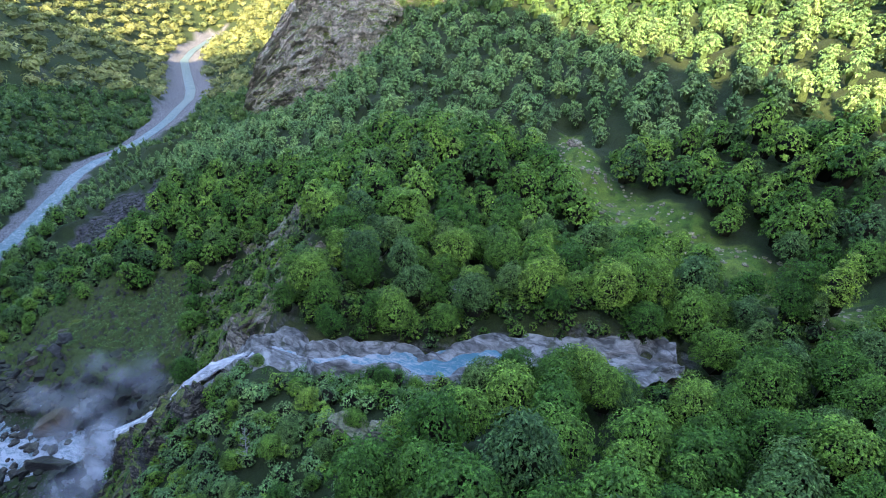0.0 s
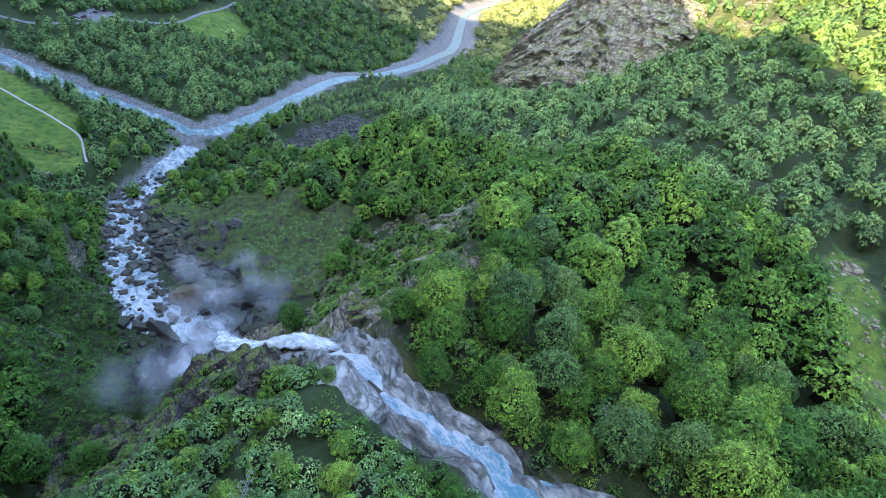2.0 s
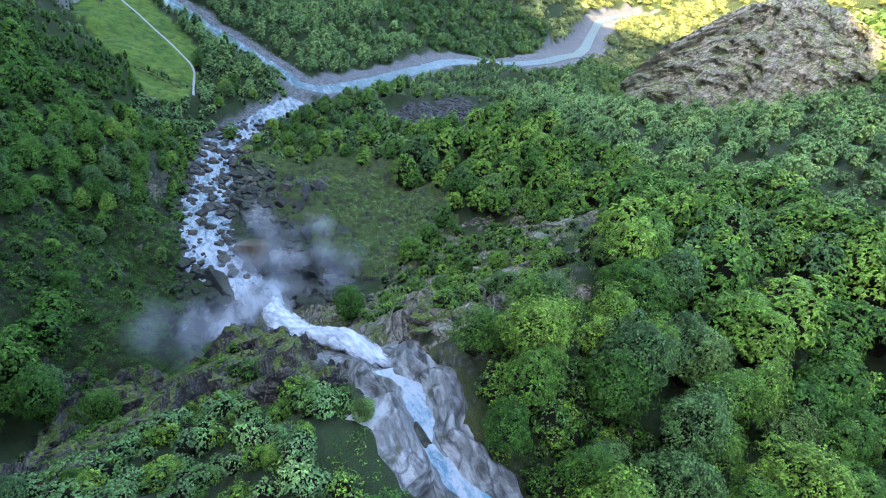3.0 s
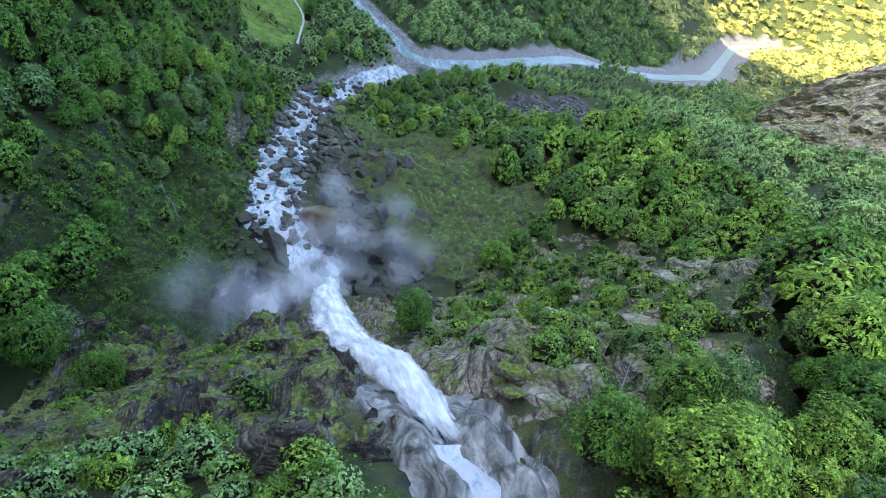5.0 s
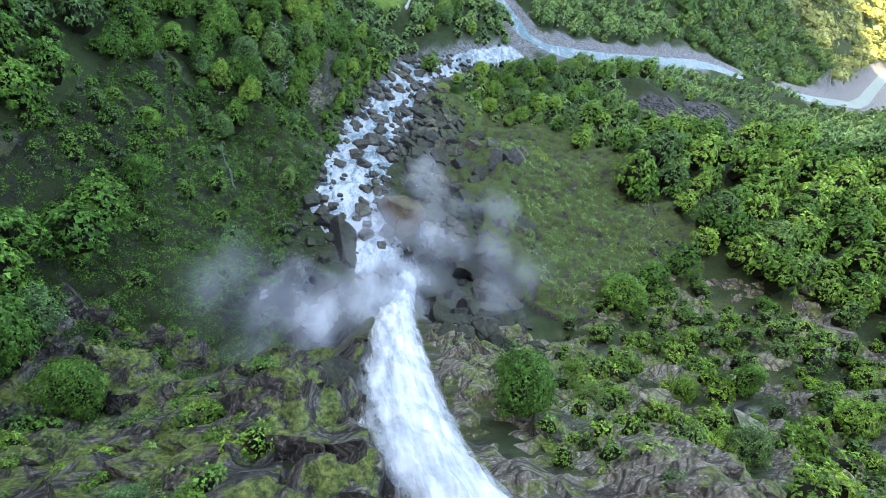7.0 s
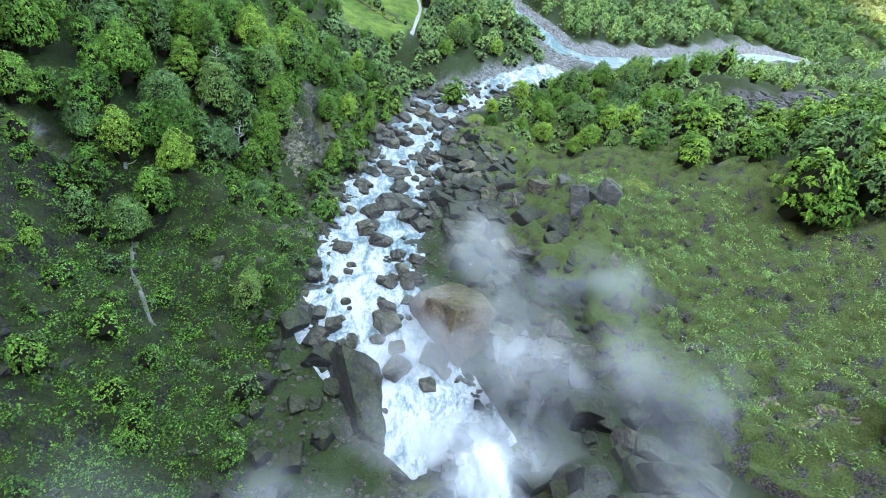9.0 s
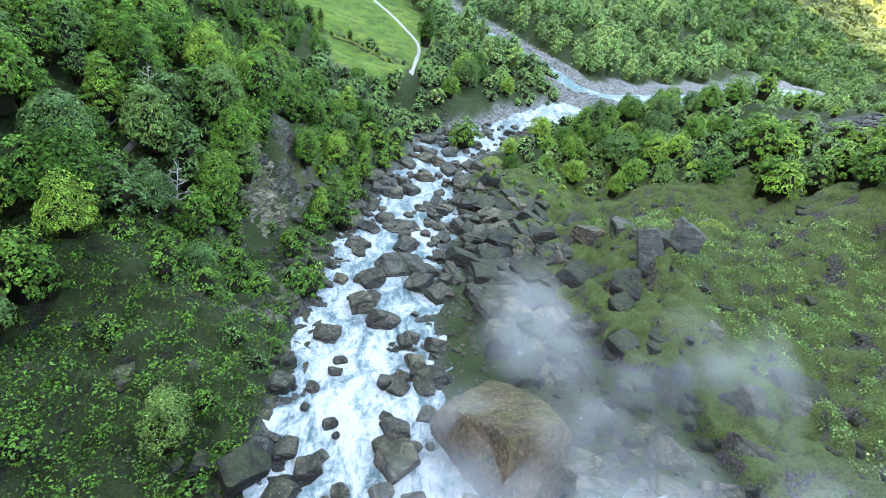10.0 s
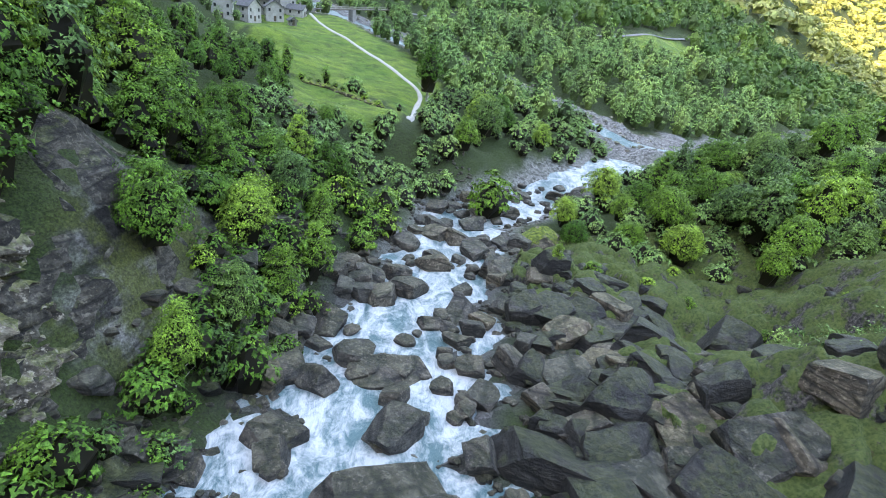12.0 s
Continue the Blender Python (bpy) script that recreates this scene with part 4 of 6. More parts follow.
ROCK_CLIFF = rock_material("weathered cliff", (0.022, 0.02, 0.018), (0.085, 0.081, 0.074), (0.38, 0.37, 0.345), moss=0.35, scale=0.8, cracks=0.5)
cliff_sheet("cliff_face", (-31.8, -97), (-0.13, 1.0), 33, (12, 12, 9), (18, 26, 29, 28, 24, 16), 7, 0.9, ROCK_CLIFF, "weathered pale cliff with ledges above the stream")
cliff_sheet("cliff_face", (-29.5, -66), (0.3, 1.0), 24, (6, 4, 3), (15, 14, 12), 5, 0.7, ROCK_CLIFF, "low grey rock face under trees beside the stream", 70, 40)
cliff_sheet("cliff_face", (-36.5, -128), (0.1, 1.0), 22, (13, 11, 10), (17, 20, 18), 5, 0.8, ROCK_CLIFF, "low mossy rock face above the stream", 70, 40)


def scatter_stuff(places, sizes, forms, material, name, label, category, seed, flat=1.0, smooth=False):
    r = np.random.default_rng(seed)
    verts, faces, n = [], [], 0
    for p, s in zip(places, sizes):
        v, f = forms[r.integers(len(forms))]
        a = r.uniform(0, 6.283)
        c, q = math.cos(a), math.sin(a)
        v = v * s * r.uniform(0.75, 1.3, 3) * np.array([1, 1, flat])
        verts.append(np.c_[v[:, 0] * c - v[:, 1] * q, v[:, 0] * q + v[:, 1] * c, v[:, 2]] + p)
        faces.append(f + n)
        n += len(v)
    me = mesh_of(name, np.concatenate(verts), np.concatenate(faces), material, smooth)
    return tagged(new(name, me), label, category, kind="stuff")


def strewn(poly, count, seed, weight=None):
    r = np.random.default_rng(seed)
    lo, hi = np.min(poly, 0), np.max(poly, 0)
    x, y = r.uniform(lo[0], hi[0], count * 4), r.uniform(lo[1], hi[1], count * 4)
    ok = inside(poly, x, y)
    x, y = x[ok][:count], y[ok][:count]
    return np.c_[x, y, ground(x, y)], r


MIDDLE = [rock_arrays(230 + i, flat=0.75, points=13, sub=2) for i in range(6)]
for places, material, name, label in ((extra, ROCK_WET, "stream_blocks", "wet grey blocks between the larger boulders of the stream"), (extra_dark, ROCK_DARK, "bank_blocks", "dark angular blocks heaped on the bank")):
    q = np.array(places)
    level = np.where(near_line(STREAM, q[:, 0], q[:, 1])[0] < 9, near_line(STREAM, q[:, 0], q[:, 1])[1], -99)
    scatter_stuff(np.c_[q[:, 0], q[:, 1], np.maximum(ground(q[:, 0], q[:, 1]), level) + 0.2], q[:, 2], MIDDLE, material, name, label, "stones", 29)
SMALL = [rock_arrays(200 + i, flat=0.7, points=9, bevel=0.0, sub=1) for i in range(6)]
STREAM_BANKS = [(-42, -172), (-46, -140), (-38, -110), (-32, -80), (-22, -50), (-16, -20), (-6, 6), (16, 10), (34, 20), (36, 6), (14, -14), (8, -40), (10, -70), (6, -100), (8, -140), (20, -170)]
pl, r_ = strewn(STREAM_BANKS, 4200, 21)
scatter_stuff(pl, r_.uniform(0.22, 0.75, len(pl)) ** 1.1, SMALL, ROCK_WET, "stream_stones", "wet grey stones strewn along the stream bed", "stones", 22)
pl, r_ = strewn(BOULDERS, 1500, 23)
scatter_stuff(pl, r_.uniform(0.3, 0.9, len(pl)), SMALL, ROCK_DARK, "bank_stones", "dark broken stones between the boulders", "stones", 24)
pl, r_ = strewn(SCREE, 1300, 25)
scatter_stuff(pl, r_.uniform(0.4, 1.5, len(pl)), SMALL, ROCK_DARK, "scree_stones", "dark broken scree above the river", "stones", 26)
pl, r_ = strewn(CLEARING, 520, 27)
scatter_stuff(pl, r_.uniform(0.3, 1.2, len(pl)), SMALL, ROCK_PALE, "clearing_stones", "pale stones scattered in the grassy clearing", "stones", 28)


# moss and grass over buried boulders
def moss_material(name, shade):
    """Moss and short grass, bright, or browned and darkened for the shaded basin."""
    m = Mat(name)
    p = m.pos()
    a, b = m.noise(p, 0.35, 5), m.noise(p, 3.0, 8, 0.7)
    c = m.noise(p, 1.1, 6, 0.7)
    col = m.mix(m.ramp(b, ((0.40, (0,) * 3), (0.60, (1,) * 3))), m.mix(a, (0.026, 0.060, 0.010), (0.070, 0.125, 0.020)), m.mix(a, (0.090, 0.142, 0.032), (0.172, 0.225, 0.054)))
    col = m.mix(m.ramp(c, ((0.58, (0,) * 3), (0.66, (0.7,) * 3))), col, m.mix(b, (0.05, 0.038, 0.016), (0.12, 0.095, 0.04)))
    up = m.u("ShaderNodeSeparateXYZ", 2, i0=m.u("ShaderNodeNewGeometry", 1))
    # Stone shows on steep sides; gaps between cushions are also darkened, painting their shade.
    stone = m.ramp(m.math("ADD", m.math("ADD", m.math("MULTIPLY", m.attr("bare"), 0.35), m.math("MULTIPLY", m.math("SUBTRACT", 1.0, up), 0.6)), m.math("MULTIPLY", c, 0.6)), ((0.49, (0,) * 3), (0.60, (1,) * 3)))
    col = m.mix(stone, col, m.ramp(b, ((0.40, (0.02, 0.02, 0.019)), (0.5, (0.075, 0.072, 0.066)), (0.62, (0.19, 0.18, 0.165)))))
    col = m.mix(1.0, col, shade, "MULTIPLY")
    m.set(Base_Color=col, Roughness=0.95)
    m.bump(m.math("ADD", b, m.noise(p, 12.0, 6, 0.7)), 0.8, 0.25)
    return m.m


MOSS = moss_material("moss and short grass", (0.88, 0.82, 0.85))
# Same moss, browner and darkened: shade of the deep basin is in the colour.
MOSS_SHADED = moss_material("wet moss and ferns, shade painted in", (0.26, 0.27, 0.16))
MOSS_FIELD = [(2, -44), (14, -26), (40, -20), (66, -44), (88, -84), (94, -130), (84, -156), (60, -168), (46, -174), (36, -164), (28, -148), (24, -124), (14, -100), (8, -74)]
MOSS_LEFT = [(-26, -132), (-28, -108), (-36, -100), (-46, -108), (-58, -120), (-76, -140), (-76, -196), (-52, -216), (-18, -208), (-12, -190), (-26, -170), (-28, -146)]


def lumps(x, y, cell, tall, seed):
    """Uneven rounded lumps of two sizes."""
    wx, wy = x + rough(x, y, 5, 12) * 0.6, y + rough(x, y, 5, 30) * 0.6
    total = np.zeros(x.shape)
    for k, h in ((1.0, 1.0), (0.42, 0.36)):
        best = np.zeros(x.shape)
        w = cell * k
        for dx in (-1, 0, 1):
            for dy in (-1, 0, 1):
                cx, cy = np.floor(wx / w) + dx, np.floor(wy / w) + dy
                h1 = np.modf(np.abs(np.sin(cx * 127.1 + cy * 311.7 + seed) * 43758.5))[0]
                h2 = np.modf(np.abs(np.sin(cx * 269.5 + cy * 183.3 + seed) * 43758.5))[0]
                h3 = np.modf(np.abs(np.sin(cx * 419.2 + cy * 371.9 + seed) * 43758.5))[0]
                r2 = ((wx - (cx + h1) * w) ** 2 * (0.7 + h2) + (wy - (cy + h2) * w) ** 2 * (1.6 - h1)) / (w * (0.42 + 0.36 * h3)) ** 2
                best = np.maximum(best, tall * h * (0.3 + 0.8 * h3) * np.sqrt(np.clip(1.0 - r2, 0, None)))
        total += best
    return total


def field_height(x, y):
    """Height of the moss over the ground."""
    return np.where(inside(MOSS_FIELD, x, y), lumps(x, y, 3.3, 1.9, 1.7), np.where(inside(MOSS_LEFT, x, y), lumps(x, y, 2.6, 1.25, 5.3), 0.0))


def lumpy_field(poly, material, name, label, step=0.5):
    """Buried boulders under moss: a sheet of uneven rounded lumps."""
    lo, hi = np.min(poly, 0) - 2, np.max(poly, 0) + 2
    x, y = np.meshgrid(np.arange(lo[0], hi[0], step), np.arange(lo[1], hi[1], step))
    keep_ = inside(poly, x + rough(x, y, 12, 6) * 3, y + rough(x, y, 12, 18) * 3)
    z = ground(x, y) + np.where(keep_, field_height(x, y) + 0.12 + rough(x, y, 1.3, 52) * 0.06, -2.5)
    # The value marks low gaps between lumps, darkened to paint their shade.
    me = mesh_of(name, np.c_[x.ravel(), y.ravel(), z.ravel()], grid_faces(*x.shape), material, True, (("bare", np.clip(1.0 - field_height(x, y) / 0.35, 0, 1).ravel() * 0.55),))
    return tagged(new(name, me), label, "moss", kind="stuff")


lumpy_field(MOSS_FIELD, MOSS, "moss_field", "bright green moss and grass over a field of buried boulders")
lumpy_field(MOSS_LEFT, MOSS_SHADED, "moss_field", "moss, ferns and stones in the spray-wet basin", 0.6)
pl, r_ = strewn(MOSS_FIELD, 620, 41)
scatter_stuff(pl + [0, 0, 0.5], r_.uniform(0.4, 1.4, len(pl)), MIDDLE, ROCK_DARK, "moss_stones", "dark stones between the moss cushions", "stones", 42)
pl, r_ = strewn(MOSS_LEFT, 200, 43)
scatter_stuff(pl + [0, 0, 0.4], r_.uniform(0.4, 1.3, len(pl)), MIDDLE, ROCK_DARK, "moss_stones", "dark stones among ferns in the basin", "stones", 44)
LEFT_BASIN = MOSS_LEFT


# ---- the bare crag above the valley ----
ROCK_CRAG = rock_material("crag rock", (0.10, 0.10, 0.094), (0.31, 0.307, 0.29), (0.52, 0.51, 0.49), moss=0.7, scale=0.2, cracks=0.05)
cliff_sheet("crag", (386, 124), (0.33, -0.944), 200, (-12, 0, 14, 40), (30, 72, 100, 128, 146, 152, 150, 146, 138), 46, 6.5, ROCK_CRAG, "bare grey rock crag with cracks and ledges above the woods", 170, 120)

# ---- trees ----
def tube(path, radii, sides=6):
    """A tapered tube along places."""
    path = np.asarray(path, float)
    verts, ang = [], np.linspace(0, 6.2832, sides, endpoint=False)
    t = np.gradient(path, axis=0)
    for p, d, r in zip(path, t, radii):
        d = d / (np.linalg.norm(d) + 1e-9)
        a = np.cross(d, (0.3, 1.0, 0.1) if abs(d[2]) > 0.9 else (0, 0, 1))
        a /= np.linalg.norm(a)
        b = np.cross(d, a)
        verts.append(p + r * (np.cos(ang)[:, None] * a + np.sin(ang)[:, None] * b))
    n = len(path)
    i = np.arange(n - 1)[:, None] * sides + np.arange(sides)[None, :]
    j = np.arange(n - 1)[:, None] * sides + (np.arange(sides)[None, :] + 1) % sides
    return np.concatenate(verts), np.stack([i, j, j + sides, i + sides], -1).reshape(-1, 4)


def joined(pieces):
    verts, faces, n = [], [], 0
    for v, f in pieces:
        verts.append(v)
        faces.append(f + n)
        n += len(v)
    return np.concatenate(verts), np.concatenate(faces)


def sprays(r, centres, radius, count, size, outward=None):
    """Leafy sprays: narrow drooping blades laid like scales over the outer side of each bough."""
    k = len(centres)
    o = np.zeros((k, 3)) if outward is None else outward
    d = r.normal(size=(k, count, 3)) + o[:, None, :] * 0.9
    d /= np.linalg.norm(d, axis=2)[..., None]
    d[..., 2] = np.where(d[..., 2] < -0.25, -d[..., 2], d[..., 2])
    p = centres[:, None, :] + d * radius[:, None, None] * np.array([1.0, 1.0, 0.72]) * r.uniform(0.72, 1.0, (k, count, 1))
    p, d, o = p.reshape(-1, 3), d.reshape(-1, 3), np.repeat(o, count, 0)
    n = d * 0.7 + o * 0.45 + r.normal(size=d.shape) * 0.30 + np.array([0, 0, 0.2])
    n /= np.linalg.norm(n, axis=1)[:, None]
    t = (o * 0.7 + d * 0.5) * np.array([1.0, 1.0, 0.0]) + r.normal(size=d.shape) * 0.5 - np.array([0, 0, 0.3])
    t -= n * (t * n).sum(1)[:, None]
    t /= np.linalg.norm(t, axis=1)[:, None]
    side = np.cross(n, t)
    s = size * r.uniform(0.6, 1.35, (len(p), 1))
    tip = p + t * s * 1.6
    v = np.stack([p - side * s * 0.58, p + side * s * 0.58, tip], 1).reshape(-1, 3)
    return v, np.arange(len(v)).reshape(-1, 3)


def crown(seed, height, width, boughs, count, size, low=0.3, core=True, taper=0.25):
    """An uneven domed crown: boughs over a dome, and an added core that closes the view through it."""
    r = np.random.default_rng(seed)
    i = np.arange(boughs) + 0.5
    up = 1 - 1.35 * i / boughs
    ang = i * 2.39996 + r.uniform(0, 6)
    flat = np.sqrt(np.clip(1 - up ** 2, 0, 1))
    d = np.c_[np.cos(ang) * flat, np.sin(ang) * flat, up]
    axes = np.array([width * 0.36, width * 0.36, height * (1 - low) * 0.46])
    mid = np.array([0, 0, height * (low + (1 - low) * 0.46)])
    lobes = r.normal(size=(6, 3))
    lobes /= np.linalg.norm(lobes, axis=1)[:, None]
    far = r.uniform(0.80, 1.08, (boughs, 1)) * (0.66 + 0.54 * np.clip(d @ lobes.T, 0, 1).max(1, keepdims=True) ** 4)
    d = d * np.c_[1 - taper * np.clip(up, 0, 1), 1 - taper * np.clip(up, 0, 1), np.full(boughs, 1.0 + 0.3 * taper)]
    v, f = sprays(r, mid + d * axes * far, width * r.uniform(0.10, 0.19, boughs), count, size, d)
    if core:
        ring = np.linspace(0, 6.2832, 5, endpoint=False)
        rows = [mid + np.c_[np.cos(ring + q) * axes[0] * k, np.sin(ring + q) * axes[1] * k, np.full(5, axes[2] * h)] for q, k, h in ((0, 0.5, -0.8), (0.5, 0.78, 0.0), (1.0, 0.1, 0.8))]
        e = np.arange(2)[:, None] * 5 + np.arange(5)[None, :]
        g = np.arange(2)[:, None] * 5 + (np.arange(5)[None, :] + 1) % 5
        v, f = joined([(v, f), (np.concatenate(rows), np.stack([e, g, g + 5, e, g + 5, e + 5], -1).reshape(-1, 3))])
    return v, f


def trunk(seed, height, width, limbs=7, low=0.3, lean=0.4):
    r = np.random.default_rng(seed)
    base = 0.022 * height
    bend = r.normal(size=2) * lean
    top = np.array([bend[0], bend[1], height * 0.86])
    line = [np.array([0, 0, -0.6]) + s * (top + [0, 0, 0.6]) + np.array([math.sin(s * 3) * bend[1] * 0.4, math.sin(s * 4) * bend[0] * 0.4, 0]) for s in np.linspace(0, 1, 6)]
    pieces = [tube(line, base * np.array([1.35, 1.0, 0.8, 0.6, 0.38, 0.12]))]
    for i in range(limbs):
        s = low * 0.8 + (0.85 - low * 0.8) * (i + 0.5) / limbs
        a = i * 2.4 + r.uniform(0, 0.8)
        p0 = line[0] + (top - line[0]) * s
        reach = width * 0.36 * (1.1 - 0.6 * s)
        p2 = p0 + np.array([math.cos(a) * reach, math.sin(a) * reach, height * 0.16])
        p1 = (p0 + p2) / 2 + [0, 0, -height * 0.02]
        pieces.append(tube([p0, p1, p2], base * np.array([0.42, 0.28, 0.08]), 4))
    return joined(pieces)


def wooded(x, y, z, steep):
    """How thickly trees stand at a place, 0 to 1."""
    g, v, s, k = cover(x, y, z, steep)
    d_river, _ = near_line(RIVER, x, y)
    d_stream, _ = near_line(STREAM, x, y)
    d_gorge, _ = near_line(GORGE, x, y)
    d_fall, _ = near_line(CASCADE, x, y)
    dense = np.ones(x.shape)
    dense[g > 0.3] = 0
    dense[near_line([(204, -304, 0), (148, -320, 0), (110, -350, 0), (88, -386, 0), (60, -408, 0)], x, y)[0] < 10] = 0
    dense[inside(BOULDERS, x, y)] = 0
    dense[(d_river < river_width(x) * 1.5 + 3) | (d_stream < 15) | ((y > -374) & (d_gorge < np.where((x < np.interp(y, GORGE_Y, GORGE_X)) & (y > -338), 11.0, 6.8))) | (d_fall < 12)] = 0
    dense[inside(SCREE_CLEAR, x, y) | inside(RIVER_BANK, x, y)] = 0
    dense[(s > 0.5) | ((k > 0.75) & (x < 250))] = 0
    dense[inside(BASIN, x, y)] = np.where(x < -57, 0.6, np.where(x < -46, 0.12, 0.0))[inside(BASIN, x, y)]
    dense[x < -240 - 0.4 * np.clip(y + 150, 0, 400)] = 0
    dense[inside(CLIFFS, x, y) | inside(BARE_BANK, x, y)] = 0
    dense[inside(LEDGES_LEFT, x, y)] = np.where(x < -22, 0.08, 0.0)[inside(LEDGES_LEFT, x, y)]
    dense[inside(LEDGES_RIGHT, x, y)] *= 0.3
    dense[inside(ALDERS, x, y)] *= 0.2
    dense[(x > -10) & (x < 110) & (y > -60) & (y < 60)] *= np.where(x > 40, 0.85, 0.5)[(x > -10) & (x < 110) & (y > -60) & (y < 60)]
    dense[inside(FOOT, x, y)] = 0
    dense[inside(CRAG, x, y)] *= 0.35
    dense[near_line(PATH_LINE, x, y)[0] < 4.5] = 0
    dense[near_line(ROAD_LINE, x, y)[0] < 9] = 0
    return dense


FOOT = [(8, -206), (30, -204), (42, -184), (42, -164), (34, -148), (10, -148)]
SHRUB_EDGE = [(-14, -268), (-12, -330), (6, -352), (14, -420), (54, -420), (46, -340), (36, -300), (30, -262), (14, -268)]
RIVER_BANK = [(196, 156), (214, 128), (262, 168), (322, 186), (400, 226), (480, 290), (540, 360), (500, 366), (430, 306), (316, 232), (254, 212)]
BARE_BANK = [(-50, -114), (-30, -114), (-28, -136), (-52, -136)]
CLIFFS = [(-38, -106), (-25, -110), (-22, -92), (-27, -68), (-38, -68)]
SCREE_CLEAR = [(98, 12), (114, -42), (164, -42), (198, 14), (186, 44), (122, 36)]
ALDERS = [(-46, -30), (-6, -26), (-4, 40), (-44, 34)]
CRAG = [(388, 128), (425, -66), (455, -70), (440, 130)]
PATH_LINE = [(-72, 160, 29), (-60, 131, 26.5), (-33, 85, 21), (-13, 50, 15), (-15, 34, 14), (-16, 8, 8)]
ROAD_LINE = [(-46, 262, 34), (-17, 238, 33), (18, 240, 33), (46, 252, 33), (74, 246, 32), (103, 252, 34), (130, 276, 38), (157, 301, 42), (184, 330, 46)]


LOW_WOOD = [(120, 60), (150, 20), (230, 40), (330, 110), (380, 160), (480, 290), (322, 190), (200, 140)]
GORGE_Y, GORGE_X = [p[1] for p in GORGE], [p[0] for p in GORGE]


def size_at(x, y):
    """How tall trees grow at a place: low on ledges and by the water, full in the woods."""
    k = np.ones(x.shape)
    k[(x < -20) & (y > -180)] = 0.75
    k[inside(LOW_WOOD, x, y)] = 0.6
    k[inside(LEDGES_LEFT, x, y)] = 0.35
    k[inside(LEDGES_RIGHT, x, y)] = 0.5
    k[inside(ALDERS, x, y)] = 0.45
    k[inside([(-44, -112), (-22, -116), (-10, -30), (-34, -30)], x, y)] = 0.6
    k[inside([(-98, 20), (-60, -60), (-28, -30), (-40, 50), (-64, 104), (-100, 104)], x, y)] = 0.4
    k[(x > -10) & (x < 110) & (y > -70) & (y < 60)] *= 0.75
    k[inside([(-50, -325), (0, -325), (-2, -262), (-60, -262)], x, y)] = 0.42
    return k


BASIN = [(-17.6, -152), (-32, -142.4), (-46.4, -128), (-57.6, -132), (-72, -148), (-73.6, -192), (-56, -214.4), (-16, -214.4), (24, -188), (19.2, -164), (48, -172), (73.6, -144), (84, -150), (88, -122), (72, -86), (56, -58), (24, -36), (6.4, -48), (-16, -40), (-28.8, -72), (-28.8, -120)]


def plant(low, high, spacing, seed):
    """Uneven places for trees in a rectangle."""
    r = np.random.default_rng(seed)
    x, y = np.meshgrid(np.arange(low[0], high[0], spacing), np.arange(low[1], high[1], spacing))
    x = (x + r.uniform(-0.48, 0.48, x.shape) * spacing).ravel()
    y = (y + r.uniform(-0.48, 0.48, y.shape) * spacing).ravel()
    z = ground(x, y)
    e = 1.5
    steep = np.hypot(ground(x + e, y) - ground(x - e, y), ground(x, y + e) - ground(x, y - e)) / (2 * e)
    ok = r.uniform(size=x.shape) < wooded(x, y, z, steep)
    return np.c_[x, y, z][ok], r


def from_water(p):
    return np.minimum.reduce([near_line(line, p[:, 0], p[:, 1])[0] for line in (GORGE, CASCADE, STREAM)])


def core_shade(v, f):
    """1 for the core inside a crown, painted dark as shade, whose corners are shared, 0 for its single leaves."""
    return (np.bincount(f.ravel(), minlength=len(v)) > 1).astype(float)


def spread_copies(places, r, forms, scale, name, label, material=None, sized=True, dim=1.0):
    """Many trees as one mesh of foliage."""
    verts, faces, tones, inner, n = [], [], [], [], 0
    pick = r.integers(len(forms), size=len(places))
    for k, (v, f) in enumerate(forms):
        p = places[pick == k]
        if not len(p):
            continue
        s, a = r.uniform(*scale, (len(p), 1)) * (size_at(p[:, 0], p[:, 1])[:, None] if sized else 1.0), r.uniform(0, 6.283, len(p))
        h = s * r.uniform(0.85, 1.2, (len(p), 1))
        c, q = np.cos(a)[:, None], np.sin(a)[:, None]
        x = (v[None, :, 0] * c - v[None, :, 1] * q) * s + p[:, 0:1]
        y = (v[None, :, 0] * q + v[None, :, 1] * c) * s + p[:, 1:2]
        z = v[None, :, 2] * h + p[:, 2:3]
        verts.append(np.stack([x, y, z], -1).reshape(-1, 3))
        faces.append((f[None] + (np.arange(len(p)) * len(v))[:, None, None] + n).reshape(-1, f.shape[1]))
        # Leaf tone halved on the left slope: its shade, put into the colour.
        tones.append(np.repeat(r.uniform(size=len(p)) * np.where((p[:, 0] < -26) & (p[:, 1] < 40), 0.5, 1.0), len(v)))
        inner.append(np.tile(core_shade(v, f) * dim, len(p)))
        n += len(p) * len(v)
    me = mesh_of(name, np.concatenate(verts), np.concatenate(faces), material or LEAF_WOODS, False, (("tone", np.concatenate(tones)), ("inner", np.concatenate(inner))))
    return tagged(new(name, me), label, "trees", kind="stuff")


def tree_kind(seed, height, width, boughs, count, size, low, bark, label, leaf=None):
    """A tree with its trunk and crown, kept as the pattern for copies."""
    v, f = crown(seed, height, width, boughs, count, size, low, taper=0.55 if height > 15 else 0.25)
    w, g = trunk(seed, height, width, 8, low)
    return mesh_of("crown", v, f, leaf or LEAF_THING, False, (("inner", core_shade(v, f)),)), mesh_of("trunk", w, g, bark, True), label


